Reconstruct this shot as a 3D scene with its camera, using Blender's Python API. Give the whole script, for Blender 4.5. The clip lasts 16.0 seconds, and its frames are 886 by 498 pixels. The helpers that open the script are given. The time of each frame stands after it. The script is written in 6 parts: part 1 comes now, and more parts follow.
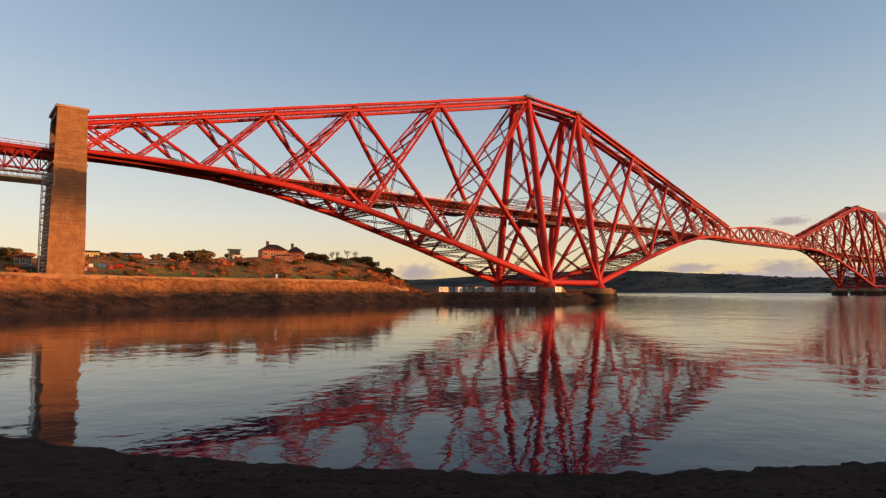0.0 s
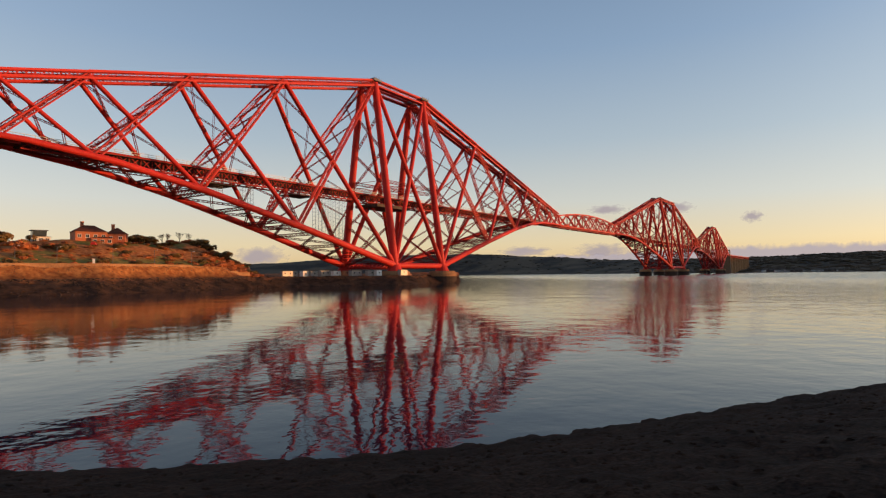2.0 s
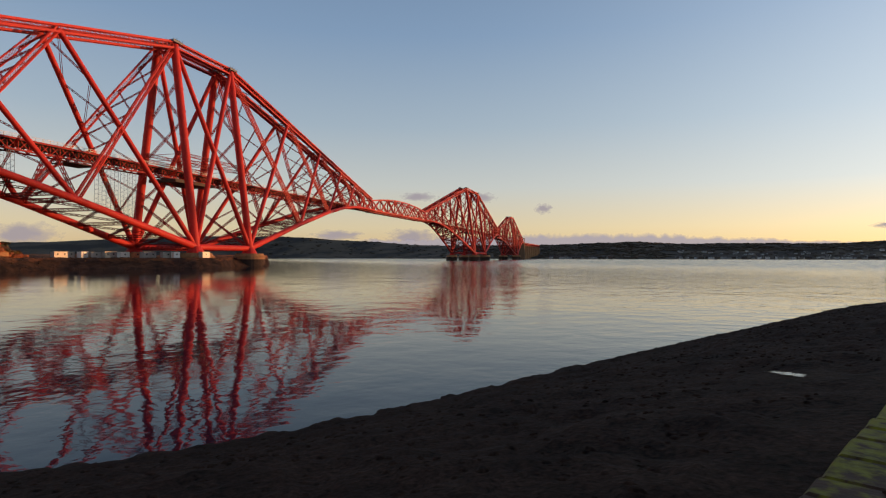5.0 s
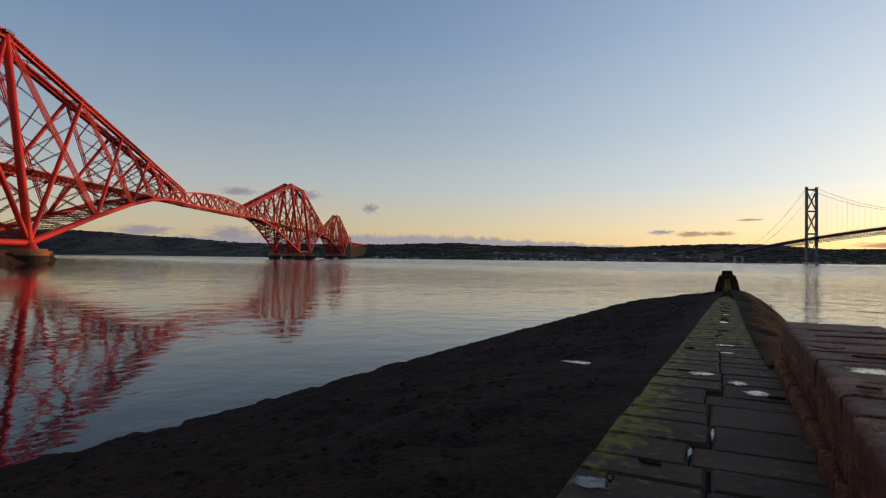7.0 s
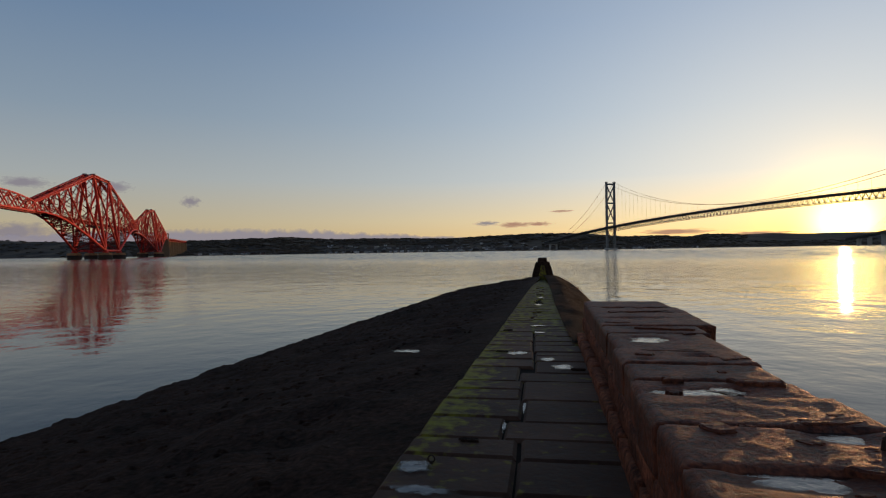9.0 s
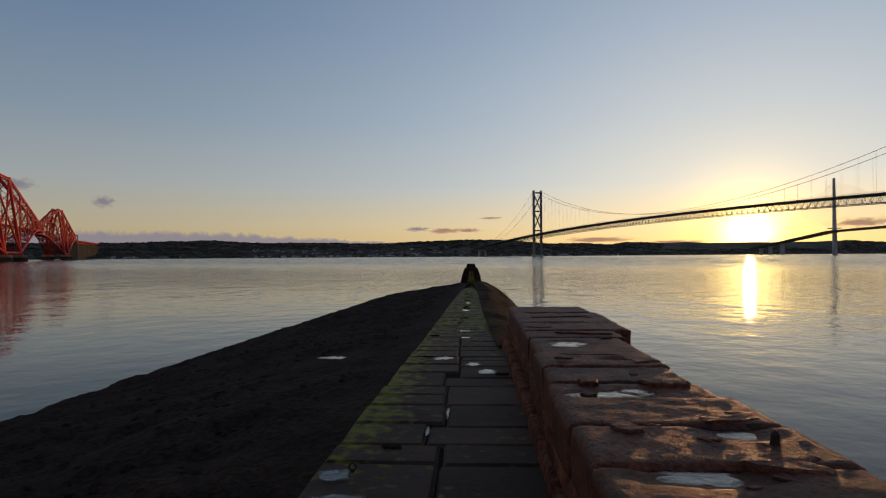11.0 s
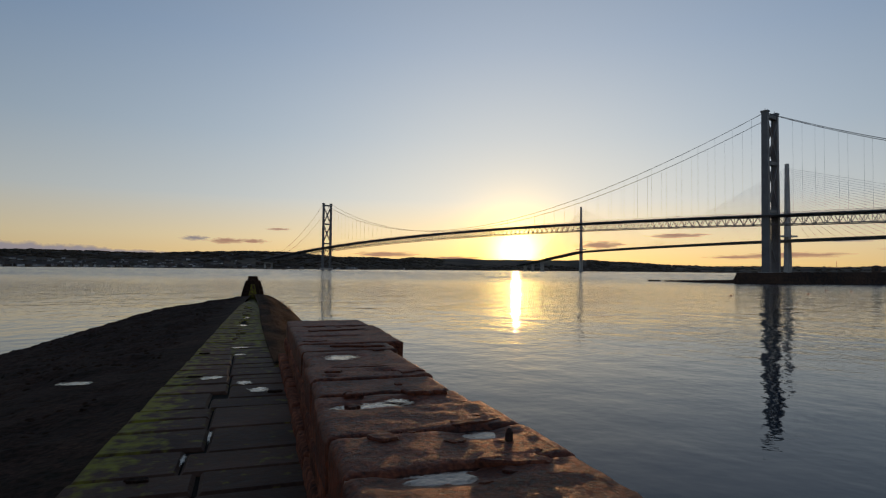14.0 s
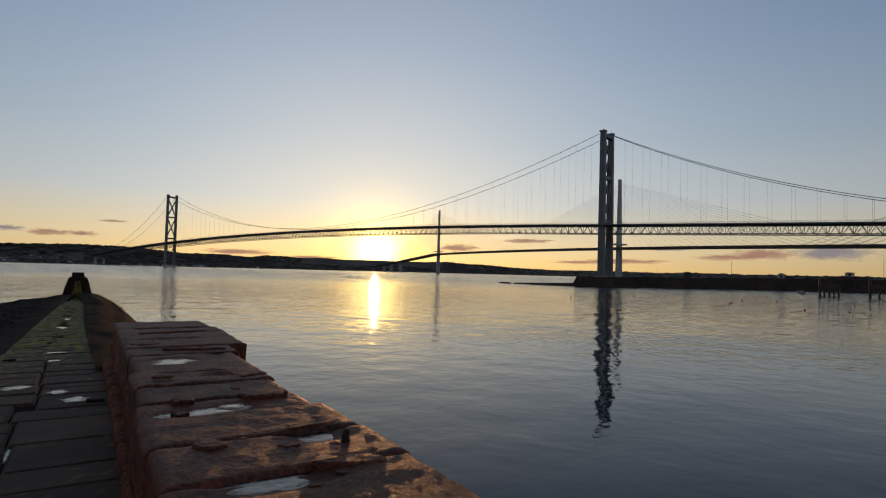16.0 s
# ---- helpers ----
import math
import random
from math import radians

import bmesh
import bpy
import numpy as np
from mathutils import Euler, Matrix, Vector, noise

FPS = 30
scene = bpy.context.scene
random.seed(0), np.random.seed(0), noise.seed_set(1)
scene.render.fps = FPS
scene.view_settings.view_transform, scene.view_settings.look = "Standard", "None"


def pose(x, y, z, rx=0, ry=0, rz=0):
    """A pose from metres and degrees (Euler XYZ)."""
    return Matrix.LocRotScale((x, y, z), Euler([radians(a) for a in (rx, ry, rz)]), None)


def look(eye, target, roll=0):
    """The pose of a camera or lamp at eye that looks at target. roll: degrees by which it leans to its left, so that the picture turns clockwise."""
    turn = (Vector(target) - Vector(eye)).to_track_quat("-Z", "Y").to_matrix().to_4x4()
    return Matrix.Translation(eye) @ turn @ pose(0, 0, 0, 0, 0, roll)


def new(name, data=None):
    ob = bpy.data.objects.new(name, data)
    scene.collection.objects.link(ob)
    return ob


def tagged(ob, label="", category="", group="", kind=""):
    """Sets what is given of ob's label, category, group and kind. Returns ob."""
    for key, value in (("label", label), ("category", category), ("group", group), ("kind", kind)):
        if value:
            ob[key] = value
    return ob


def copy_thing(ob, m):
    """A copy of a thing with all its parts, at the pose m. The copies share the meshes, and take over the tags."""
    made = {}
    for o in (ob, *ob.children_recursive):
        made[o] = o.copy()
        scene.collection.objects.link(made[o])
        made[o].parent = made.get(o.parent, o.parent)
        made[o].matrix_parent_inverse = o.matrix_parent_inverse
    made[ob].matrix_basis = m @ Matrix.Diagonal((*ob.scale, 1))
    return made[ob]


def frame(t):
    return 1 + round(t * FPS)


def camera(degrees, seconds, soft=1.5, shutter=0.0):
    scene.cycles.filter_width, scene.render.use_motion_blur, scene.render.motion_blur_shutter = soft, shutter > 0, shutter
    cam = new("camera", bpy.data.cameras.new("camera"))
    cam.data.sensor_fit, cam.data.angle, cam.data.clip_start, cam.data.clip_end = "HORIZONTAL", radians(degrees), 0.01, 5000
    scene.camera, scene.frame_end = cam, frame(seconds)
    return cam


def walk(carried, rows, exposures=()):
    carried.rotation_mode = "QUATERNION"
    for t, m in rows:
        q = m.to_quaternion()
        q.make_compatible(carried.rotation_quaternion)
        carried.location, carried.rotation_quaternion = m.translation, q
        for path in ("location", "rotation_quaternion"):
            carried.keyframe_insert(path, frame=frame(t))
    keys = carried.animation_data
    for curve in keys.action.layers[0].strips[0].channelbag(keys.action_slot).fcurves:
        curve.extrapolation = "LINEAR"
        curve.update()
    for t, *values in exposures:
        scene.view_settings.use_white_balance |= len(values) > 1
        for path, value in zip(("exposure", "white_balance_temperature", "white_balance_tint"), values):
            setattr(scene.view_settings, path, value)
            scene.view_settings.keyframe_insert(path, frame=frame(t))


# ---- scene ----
# Camera: turns on the spot, held about 0.4 m in front of the body. Water is at z = 0.
cam = camera(74.98, 16.0, soft=1.2)
EYE_Z, ARM = 4.9, 0.398
PATH = [
    (0, 76.58, 4.23, -0.00), (0.5, 73.66, 4.03, 0.30), (1, 70.08, 3.80, 0.33), (1.5, 66.61, 3.31, 0.41), (2, 61.50, 2.52, 0.63),
    (2.5, 58.09, 1.97, 0.40), (3, 55.09, 1.49, 0.30), (5.5, 39.06, 0.85, -0.12), (6, 34.46, 0.88, -0.26), (6.5, 30.16, 0.97, -0.64),
    (7, 25.95, 0.88, -0.66), (7.5, 21.00, 0.60, -0.17), (8, 16.34, 0.27, 0.29), (8.5, 12.90, 0.13, 0.58), (9, 9.66, 0.14, 0.88),
    (11.5, -1.08, 0.75, -0.11), (12, -6.30, 1.09, -0.56), (12.5, -9.73, 1.51, -0.61), (13, -12.36, 1.75, -0.51), (13.5, -14.85, 1.82, -0.49),
    (14, -17.98, 1.98, -0.57), (14.5, -21.94, 2.30, -0.90), (15, -25.95, 2.51, -1.31), (15.5, -29.33, 2.45, -1.43), (16, -31.91, 2.29, -1.55),
]
walk(cam, [(t, pose(-ARM * math.sin(radians(a)), ARM * math.cos(radians(a)), EYE_Z, 90 + p, r, a)) for t, a, p, r in PATH],
     exposures=[(0, 0.10, 6600, 10), (3, -0.06, 6250, 10), (5.5, -0.2, 6100, 10), (7, -0.42, 5880, 10), (9, -0.72, 5850, 10), (12.5, -0.86, 5880, 10), (14.5, -0.81, 5880, 10), (16, -0.83, 5900, 10)])

# ---- world and sun ----
SUN_AZ = 25.2
world = bpy.data.worlds.new("world")
scene.world = world
world.use_nodes = True
wn, wl = world.node_tree.nodes, world.node_tree.links
sky = wn.new("ShaderNodeTexSky")
sky.sky_type = "NISHITA"
sky.sun_disc = False
sky.sun_elevation = radians(1.7)
sky.sun_rotation = radians(SUN_AZ)
sky.air_density, sky.dust_density, sky.ozone_density = 1.0, 0.6, 2.0


def world_math(op, *args):
    x = wn.new("ShaderNodeVectorMath" if op in ("DOT_PRODUCT", "SCALE", "ADD3") else "ShaderNodeMath")
    x.operation = "ADD" if op == "ADD3" else op
    for i, v in enumerate(args):
        slot = x.inputs["Scale"] if op == "SCALE" and i == 1 else x.inputs[i]
        if isinstance(v, (int, float, tuple)):
            slot.default_value = v
        else:
            wl.new(v, slot)
    return x.outputs["Value"] if op == "DOT_PRODUCT" else x.outputs[0]


# clear winter evening sky: warm at the horizon, blue above, with the aureole of the low sun
coord, parts = wn.new("ShaderNodeTexCoord"), wn.new("ShaderNodeSeparateXYZ")
wl.new(coord.outputs["Generated"], parts.inputs[0])
ramp = wn.new("ShaderNodeValToRGB")
stops = ((0.0, (0.70, 0.47, 0.22)), (0.05, (0.75, 0.61, 0.375)), (0.12, (0.60, 0.60, 0.54)), (0.22, (0.40, 0.475, 0.53)), (0.36, (0.245, 0.345, 0.48)), (0.6, (0.12, 0.19, 0.31)), (1.0, (0.05, 0.09, 0.17)))
while len(ramp.color_ramp.elements) < len(stops):
    ramp.color_ramp.elements.new(0.5)
for e, (at, c) in zip(ramp.color_ramp.elements, stops):
    e.position, e.color = at, (*c, 1)
wl.new(parts.outputs[2], ramp.inputs[0])
SUN_EL = 1.7
toward = (math.sin(radians(SUN_AZ)) * math.cos(radians(SUN_EL)), math.cos(radians(SUN_AZ)) * math.cos(radians(SUN_EL)), math.sin(radians(SUN_EL)))
near = world_math("MAXIMUM", world_math("DOT_PRODUCT", coord.outputs["Generated"], toward), 0.0)
halo = world_math("ADD3", world_math("SCALE", (1.0, 0.72, 0.20), world_math("MULTIPLY", world_math("POWER", near, 1700.0), 8.5)),
                  world_math("SCALE", (1.0, 0.56, 0.02), world_math("MULTIPLY", world_math("POWER", near, 320.0), 1.6)))
rise = world_math("MULTIPLY_ADD", world_math("MINIMUM", world_math("MAXIMUM", world_math("MULTIPLY", parts.outputs[2], 9.0), 0.0), 1.0), 0.75, 0.25)
wide = world_math("SCALE", (0.86, 0.86, 0.82), world_math("MULTIPLY", world_math("MULTIPLY", world_math("POWER", near, 4.0), 0.56), rise))
middle = world_math("SCALE", (1.0, 0.62, 0.08), world_math("MULTIPLY", world_math("POWER", near, 22.0), 0.38))
low = world_math("MAXIMUM", world_math("MULTIPLY_ADD", world_math("MAXIMUM", parts.outputs[2], 0.0), -8.5, 1.0), 0.0)
band = world_math("SCALE", (1.0, 0.55, 0.0), world_math("MULTIPLY", world_math("MULTIPLY", world_math("POWER", near, 3.6), 0.90), low))
away = world_math("MAXIMUM", world_math("DOT_PRODUCT", coord.outputs["Generated"], (-toward[0], -toward[1], 0.0)), 0.0)
counter = world_math("SCALE", (0.17, 0.18, 0.19), world_math("POWER", away, 2.0))
base = world_math("ADD3", world_math("ADD3", world_math("SCALE", sky.outputs["Color"], 0.025), counter), ramp.outputs[0])
wl.new(world_math("ADD3", world_math("ADD3", halo, wide), world_math("ADD3", world_math("ADD3", middle, band), base)), wn["Background"].inputs["Color"])
wn["Background"].inputs["Strength"].default_value = 1.0

lamp = bpy.data.lights.new("sun", "SUN")
lamp.energy, lamp.angle, lamp.color = 5.0, radians(0.5), (1.0, 0.44, 0.16)
sun = new("sun", lamp)
sun.matrix_world = look((0, 0, 60), (-100 * math.sin(radians(SUN_AZ)), -100 * math.cos(radians(SUN_AZ)), 60 - 100 * math.tan(radians(1.3))))
tagged(sun, "low warm evening sun near the horizon", "sun", kind="structure")


# ---- materials ----
def material(name, a, b, scale=1.0, rough=0.7, metal=0.0, bump=0.2, fine=8.0, spec=0.5, rand=0.0, stretch=(1, 1, 1), grain=0.0, wet=0.12):
    """Two colours mixed by a coarse and a fine noise, with relief; rand: brightness change from piece to piece."""
    m = bpy.data.materials.new(name)
    m.use_nodes = True
    n, l = m.node_tree.nodes, m.node_tree.links
    bsdf = n["Principled BSDF"]
    geo = n.new("ShaderNodeNewGeometry")
    vec = n.new("ShaderNodeVectorMath")
    vec.operation = "MULTIPLY"
    vec.inputs[1].default_value = stretch
    l.new(geo.outputs["Position"], vec.inputs[0])
    big, small = n.new("ShaderNodeTexNoise"), n.new("ShaderNodeTexNoise")
    for tex, s, d in ((big, scale, 4), (small, scale * fine, 6)):
        l.new(vec.outputs[0], tex.inputs["Vector"])
        tex.inputs["Scale"].default_value, tex.inputs["Detail"].default_value = s, d
    mixf = n.new("ShaderNodeMix")
    mixf.inputs[0].default_value = 0.45
    l.new(big.outputs["Fac"], mixf.inputs[2])
    l.new(small.outputs["Fac"], mixf.inputs[3])
    ramp = n.new("ShaderNodeValToRGB")
    ramp.color_ramp.elements[0].position, ramp.color_ramp.elements[1].position = 0.36, 0.64
    ramp.color_ramp.elements[0].color, ramp.color_ramp.elements[1].color = (*a, 1), (*b, 1)
    l.new(mixf.outputs[0], ramp.inputs[0])
    out = ramp.outputs[0]
    if grain:
        gr = n.new("ShaderNodeTexNoise")
        gr.inputs["Scale"].default_value, gr.inputs["Detail"].default_value, gr.inputs["Roughness"].default_value = grain, 8, 0.7
        l.new(vec.outputs[0], gr.inputs["Vector"])
        gm, gv = n.new("ShaderNodeMapRange"), n.new("ShaderNodeVectorMath")
        gm.inputs[1].default_value, gm.inputs[2].default_value, gm.inputs[3].default_value, gm.inputs[4].default_value = 0.32, 0.68, 0.25, 1.75
        l.new(gr.outputs["Fac"], gm.inputs[0])
        gv.operation = "SCALE"
        l.new(out, gv.inputs[0])
        l.new(gm.outputs[0], gv.inputs["Scale"])
        out = gv.outputs[0]
    if rand:
        info, hsv = n.new("ShaderNodeObjectInfo"), n.new("ShaderNodeHueSaturation")
        mr = n.new("ShaderNodeMapRange")
        mr.inputs[3].default_value, mr.inputs[4].default_value = 1 - rand, 1 + rand
        l.new(info.outputs["Random"], mr.inputs[0])
        l.new(mr.outputs[0], hsv.inputs["Value"])
        l.new(out, hsv.inputs["Color"])
        out = hsv.outputs[0]
    l.new(out, bsdf.inputs["Base Color"])
    rr = n.new("ShaderNodeMapRange")
    rr.inputs[3].default_value, rr.inputs[4].default_value = max(rough - wet, 0.02), min(rough + wet, 1)
    l.new(small.outputs["Fac"], rr.inputs[0])
    l.new(rr.outputs[0], bsdf.inputs["Roughness"])
    bsdf.inputs["Metallic"].default_value = metal
    bsdf.inputs["Specular IOR Level"].default_value = spec
    if bump:
        bp = n.new("ShaderNodeBump")
        bp.inputs["Strength"].default_value, bp.inputs["Distance"].default_value = bump, 0.3 / (scale * fine)
        l.new(small.outputs["Fac"], bp.inputs["Height"])
        if grain:
            b2 = n.new("ShaderNodeBump")
            b2.inputs["Strength"].default_value, b2.inputs["Distance"].default_value = 0.9, 0.35 / grain
            l.new(gr.outputs["Fac"], b2.inputs["Height"])
            l.new(bp.outputs[0], b2.inputs["Normal"])
            bp = b2
        l.new(bp.outputs[0], bsdf.inputs["Normal"])
    return m


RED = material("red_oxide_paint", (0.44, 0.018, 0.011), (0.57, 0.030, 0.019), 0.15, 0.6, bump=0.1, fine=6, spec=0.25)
# same red, darker: shade among the inner lattice is put into the colour
RED_DARK = material("red_lattice_darkened", (0.24, 0.013, 0.010), (0.36, 0.021, 0.015), 0.2, 0.65, bump=0.05, fine=6, spec=0.2)
# darkest red: the chords' shadow on the bracing below, painted as base colour
SHADED_RED = material("shaded_red_steel", (0.10, 0.010, 0.008), (0.19, 0.016, 0.012), 0.3, 0.7, bump=0.05, spec=0.2)
# near-black plate colour that carries the shade of the deck underside
UNDERDECK_DARK = material("shaded_deck_plate", (0.020, 0.012, 0.011), (0.050, 0.026, 0.022), 0.4, 0.8, bump=0.1, spec=0.2)
GRANITE = material("pier_granite", (0.24, 0.115, 0.048), (0.40, 0.215, 0.095), 0.25, 0.9, bump=0.4, fine=10, rand=0.16)
MORTAR = material("mortar", (0.14, 0.08, 0.045), (0.2, 0.12, 0.07), 1.0, 0.95)
SEAWEED = material("seaweed_rock", (0.017, 0.0095, 0.0063), (0.046, 0.0250, 0.0160), 0.8, 0.88, bump=1.0, fine=9, spec=0.06, grain=15.0, wet=0.1)
# rock darkened far below the seaweed slope, to offset the low sun on it
BANK = material("shade_darkened_bank", (0.005, 0.004, 0.003), (0.015, 0.011, 0.007), 0.9, 0.9, bump=0.8, fine=9, spec=0.05, grain=14.0)
TIDE = material("tidal_rock", (0.016, 0.009, 0.006), (0.070, 0.037, 0.020), 0.08, 0.9, bump=0.5, fine=12)
STEEL = material("grey_steel_paint", (0.10, 0.105, 0.11), (0.15, 0.155, 0.16), 0.1, 0.5, bump=0.05)
DECKSTEEL = material("dark_deck_steel", (0.10, 0.105, 0.11), (0.17, 0.175, 0.18), 0.1, 0.6, bump=0.05)
CONCRETE = material("pale_concrete", (0.33, 0.32, 0.30), (0.45, 0.43, 0.40), 0.1, 0.8, bump=0.1)
SCAFFOLD = material("galvanised_scaffold", (0.30, 0.28, 0.26), (0.45, 0.42, 0.38), 0.5, 0.5, metal=0.3)
WHITE = material("white_cladding", (0.70, 0.68, 0.64), (0.84, 0.82, 0.78), 0.5, 0.6, bump=0.05)
BRICKRED = material("red_brick_wall", (0.52, 0.165, 0.075), (0.66, 0.25, 0.12), 0.8, 0.9, rand=0.1)
TILE_ROOF = material("red_tile_roof", (0.13, 0.045, 0.026), (0.22, 0.08, 0.045), 1.5, 0.9, spec=0.15)
SLATE = material("slate_roof", (0.06, 0.055, 0.05), (0.12, 0.10, 0.09), 1.5, 0.85, spec=0.15)
GLASS = material("dark_window_glass", (0.03, 0.035, 0.04), (0.05, 0.055, 0.06), 1, 0.08, bump=0)
BUSH = material("winter_bush", (0.32, 0.100, 0.034), (0.48, 0.165, 0.055), 0.4, 0.9, rand=0.3)
BUSH_GREEN = material("evergreen_bush", (0.13, 0.08, 0.022), (0.24, 0.14, 0.04), 0.4, 0.9, rand=0.3)
WOOD_FAR = material("far_woodland", (0.046, 0.034, 0.023), (0.080, 0.059, 0.036), 0.008, 0.95, bump=0, fine=6)
IRON = material("rusted_iron", (0.022, 0.013, 0.009), (0.06, 0.028, 0.016), 6, 0.8, metal=0.4)
TIMBER = material("dark_timber", (0.05, 0.035, 0.025), (0.10, 0.07, 0.05), 1, 0.85)
BLACK = material("black_rubber", (0.012, 0.012, 0.012), (0.03, 0.03, 0.03), 3, 0.8)
CAR_RED = material("red_car_paint", (0.5, 0.03, 0.02), (0.55, 0.04, 0.03), 1, 0.3, bump=0)
CAR_WHITE = material("white_car_paint", (0.65, 0.65, 0.64), (0.72, 0.72, 0.7), 1, 0.3, bump=0)
CAR_GREY = material("grey_car_paint", (0.15, 0.16, 0.17), (0.2, 0.21, 0.22), 1, 0.3, bump=0)
SIGN_BLUE = material("blue_sign", (0.05, 0.12, 0.30), (0.07, 0.15, 0.34), 1, 0.5, bump=0)
YELLOW = material("yellow_cladding", (0.55, 0.42, 0.08), (0.65, 0.5, 0.12), 0.6, 0.7)
BUOY = material("orange_buoy", (0.35, 0.08, 0.02), (0.5, 0.14, 0.04), 3, 0.6)


# ---- mesh tools ----
class Shape:
    def __init__(self):
        self.v, self.f = [], []

    def add(self, vs, fs):
        k = len(self.v)
        self.v += [tuple(p) for p in vs]
        self.f += [tuple(i + k for i in q) for q in fs]

    def box(self, x0, x1, y0, y1, z0, z1):
        self.add([(x0, y0, z0), (x1, y0, z0), (x1, y1, z0), (x0, y1, z0), (x0, y0, z1), (x1, y0, z1), (x1, y1, z1), (x0, y1, z1)],
                 [(0, 3, 2, 1), (4, 5, 6, 7), (0, 1, 5, 4), (1, 2, 6, 5), (2, 3, 7, 6), (3, 0, 4, 7)])

    def sides(self, p, q):
        d = (Vector(q) - Vector(p)).normalized()
        up = Vector((0, 0, 1)) if abs(d.z) < 0.95 else Vector((1, 0, 0))
        s = d.cross(up).normalized()
        return d, s, s.cross(d)

    def beam(self, p, q, w, h=None):
        h = h or w
        p, q = Vector(p), Vector(q)
        d, s, u = self.sides(p, q)
        c = [(-1, -1), (1, -1), (1, 1), (-1, 1)]
        self.add([e + s * (a * w / 2) + u * (b * h / 2) for e in (p, q) for a, b in c],
                 [(0, 1, 2, 3), (7, 6, 5, 4), (0, 4, 5, 1), (1, 5, 6, 2), (2, 6, 7, 3), (3, 7, 4, 0)])

    def tube(self, p, q, r0, r1=None, n=12):
        r1 = r0 if r1 is None else r1
        p, q = Vector(p), Vector(q)
        d, s, u = self.sides(p, q)
        ring = [(math.cos(2 * math.pi * i / n), math.sin(2 * math.pi * i / n)) for i in range(n)]
        self.add([e + (s * a + u * b) * r for e, r in ((p, r0), (q, r1)) for a, b in ring],
                 [(i, (i + 1) % n, n + (i + 1) % n, n + i) for i in range(n)])
        self.add([p + (s * a + u * b) * r0 for a, b in ring], [tuple(reversed(range(n)))])
        self.add([q + (s * a + u * b) * r1 for a, b in ring], [tuple(range(n))])

    def lattice(self, p, q, w, h, bay, bar, lace, faces="side"):
        """Four corner bars with crossed lacing on the two upright faces, or on all four."""
        p, q = Vector(p), Vector(q)
        d, s, u = self.sides(p, q)
        for a in (-1, 1):
            for b in (-1, 1):
                o = s * (a * w / 2) + u * (b * h / 2)
                self.beam(p + o, q + o, bar)
        k = max(1, round((q - p).length / bay))
        pairs = [(s * w / 2, u * h / 2), (-s * w / 2, u * h / 2)]
        if faces == "all":
            pairs += [(u * h / 2, s * w / 2), (-u * h / 2, s * w / 2)]
        for fix, var in pairs:
            for i in range(k):
                e0, e1 = p.lerp(q, i / k) + fix, p.lerp(q, (i + 1) / k) + fix
                self.beam(e0 - var, e1 + var, lace)
                self.beam(e0 + var, e1 - var, lace)

    def mesh(self, name, mat, smooth=False):
        m = bpy.data.meshes.new(name)
        m.from_pydata(self.v, [], self.f)
        m.materials.append(mat)
        if smooth:
            m.polygons.foreach_set("use_smooth", [True] * len(m.polygons))
        m.update()
        return m


def part(name, shape, mat, parent=None, label="", smooth=False, m=None):
    ob = new(name, shape.mesh(name, mat, smooth))
    if parent:
        ob.parent = parent
    if m is not None:
        ob.matrix_basis = m
    return tagged(ob, label)


def thing(name, label, category, m=None, group="", kind=""):
    ob = new(name)
    if m is not None:
        ob.matrix_basis = m
    return tagged(ob, label, category, group, kind)


def table(rows, x):
    """Straight-line reading of a short table of (x, value)."""
    if x <= rows[0][0]:
        return rows[0][1]
    for (a, p), (b, q) in zip(rows, rows[1:]):
        if x <= b:
            return p + (q - p) * (x - a) / (b - a)
    return rows[-1][1]


def step(a, b, x):
    t = min(max((x - a) / (b - a), 0), 1)
    return t * t * (3 - 2 * t)


def polar(az, d):
    return d * math.sin(radians(az)), d * math.cos(radians(az))


# ---- ground, water, far shores ----
NEAR_SHORE = [(-180, 60), (-150, 120), (-125, 158), (-114, 164), (-108, 178), (-101.7, 197), (-92, 207), (-81, 250), (-76.8, 276), (-70, 280), (-66, 281), (-64, 294), (-62.8, 324), (-61.2, 336), (-59.7, 340)]
NEAR_SKY = [(-180, 3), (-114, 2.75), (-106, 2.85), (-100, 3.0), (-97, 3.05), (-93, 3.1), (-90, 3.1), (-86, 3.2), (-84, 2.95), (-81.3, 1.7), (-79, 0.45), (-77, 0.3), (-60, 0.3)]
FAR_SHORE = [(-85, 3200), (-60, 3000), (-50, 2600), (-44, 2300), (-36, 1800), (-25, 1800), (-10, 1800), (0, 1750), (6, 1600), (15, 2100), (25, 2600), (36, 2800), (45, 3000), (60, 2800), (75, 2500), (95, 1200), (120, 500), (150, 200), (180, 60)]
FAR_SKY = [(-85, 0.9), (-66, 1.9), (-60, 2.0), (-55, 1.8), (-49, 1.45), (-44, 1.15), (-32, 1.2), (-25, 1.36), (-21, 1.25), (-13, 1.16), (-8, 1.12), (-4.2, 1.4), (-1.6, 1.5), (1, 1.45), (4.9, 1.24), (7.7, 1.06), (13, 0.9), (15, 1.02), (19, 0.98), (24, 1.0), (32, 0.94), (34.5, 0.84), (39, 0.6), (43.4, 0.46), (52, 0.47), (60, 0.5), (80, 0.5), (120, 2), (180, 4)]


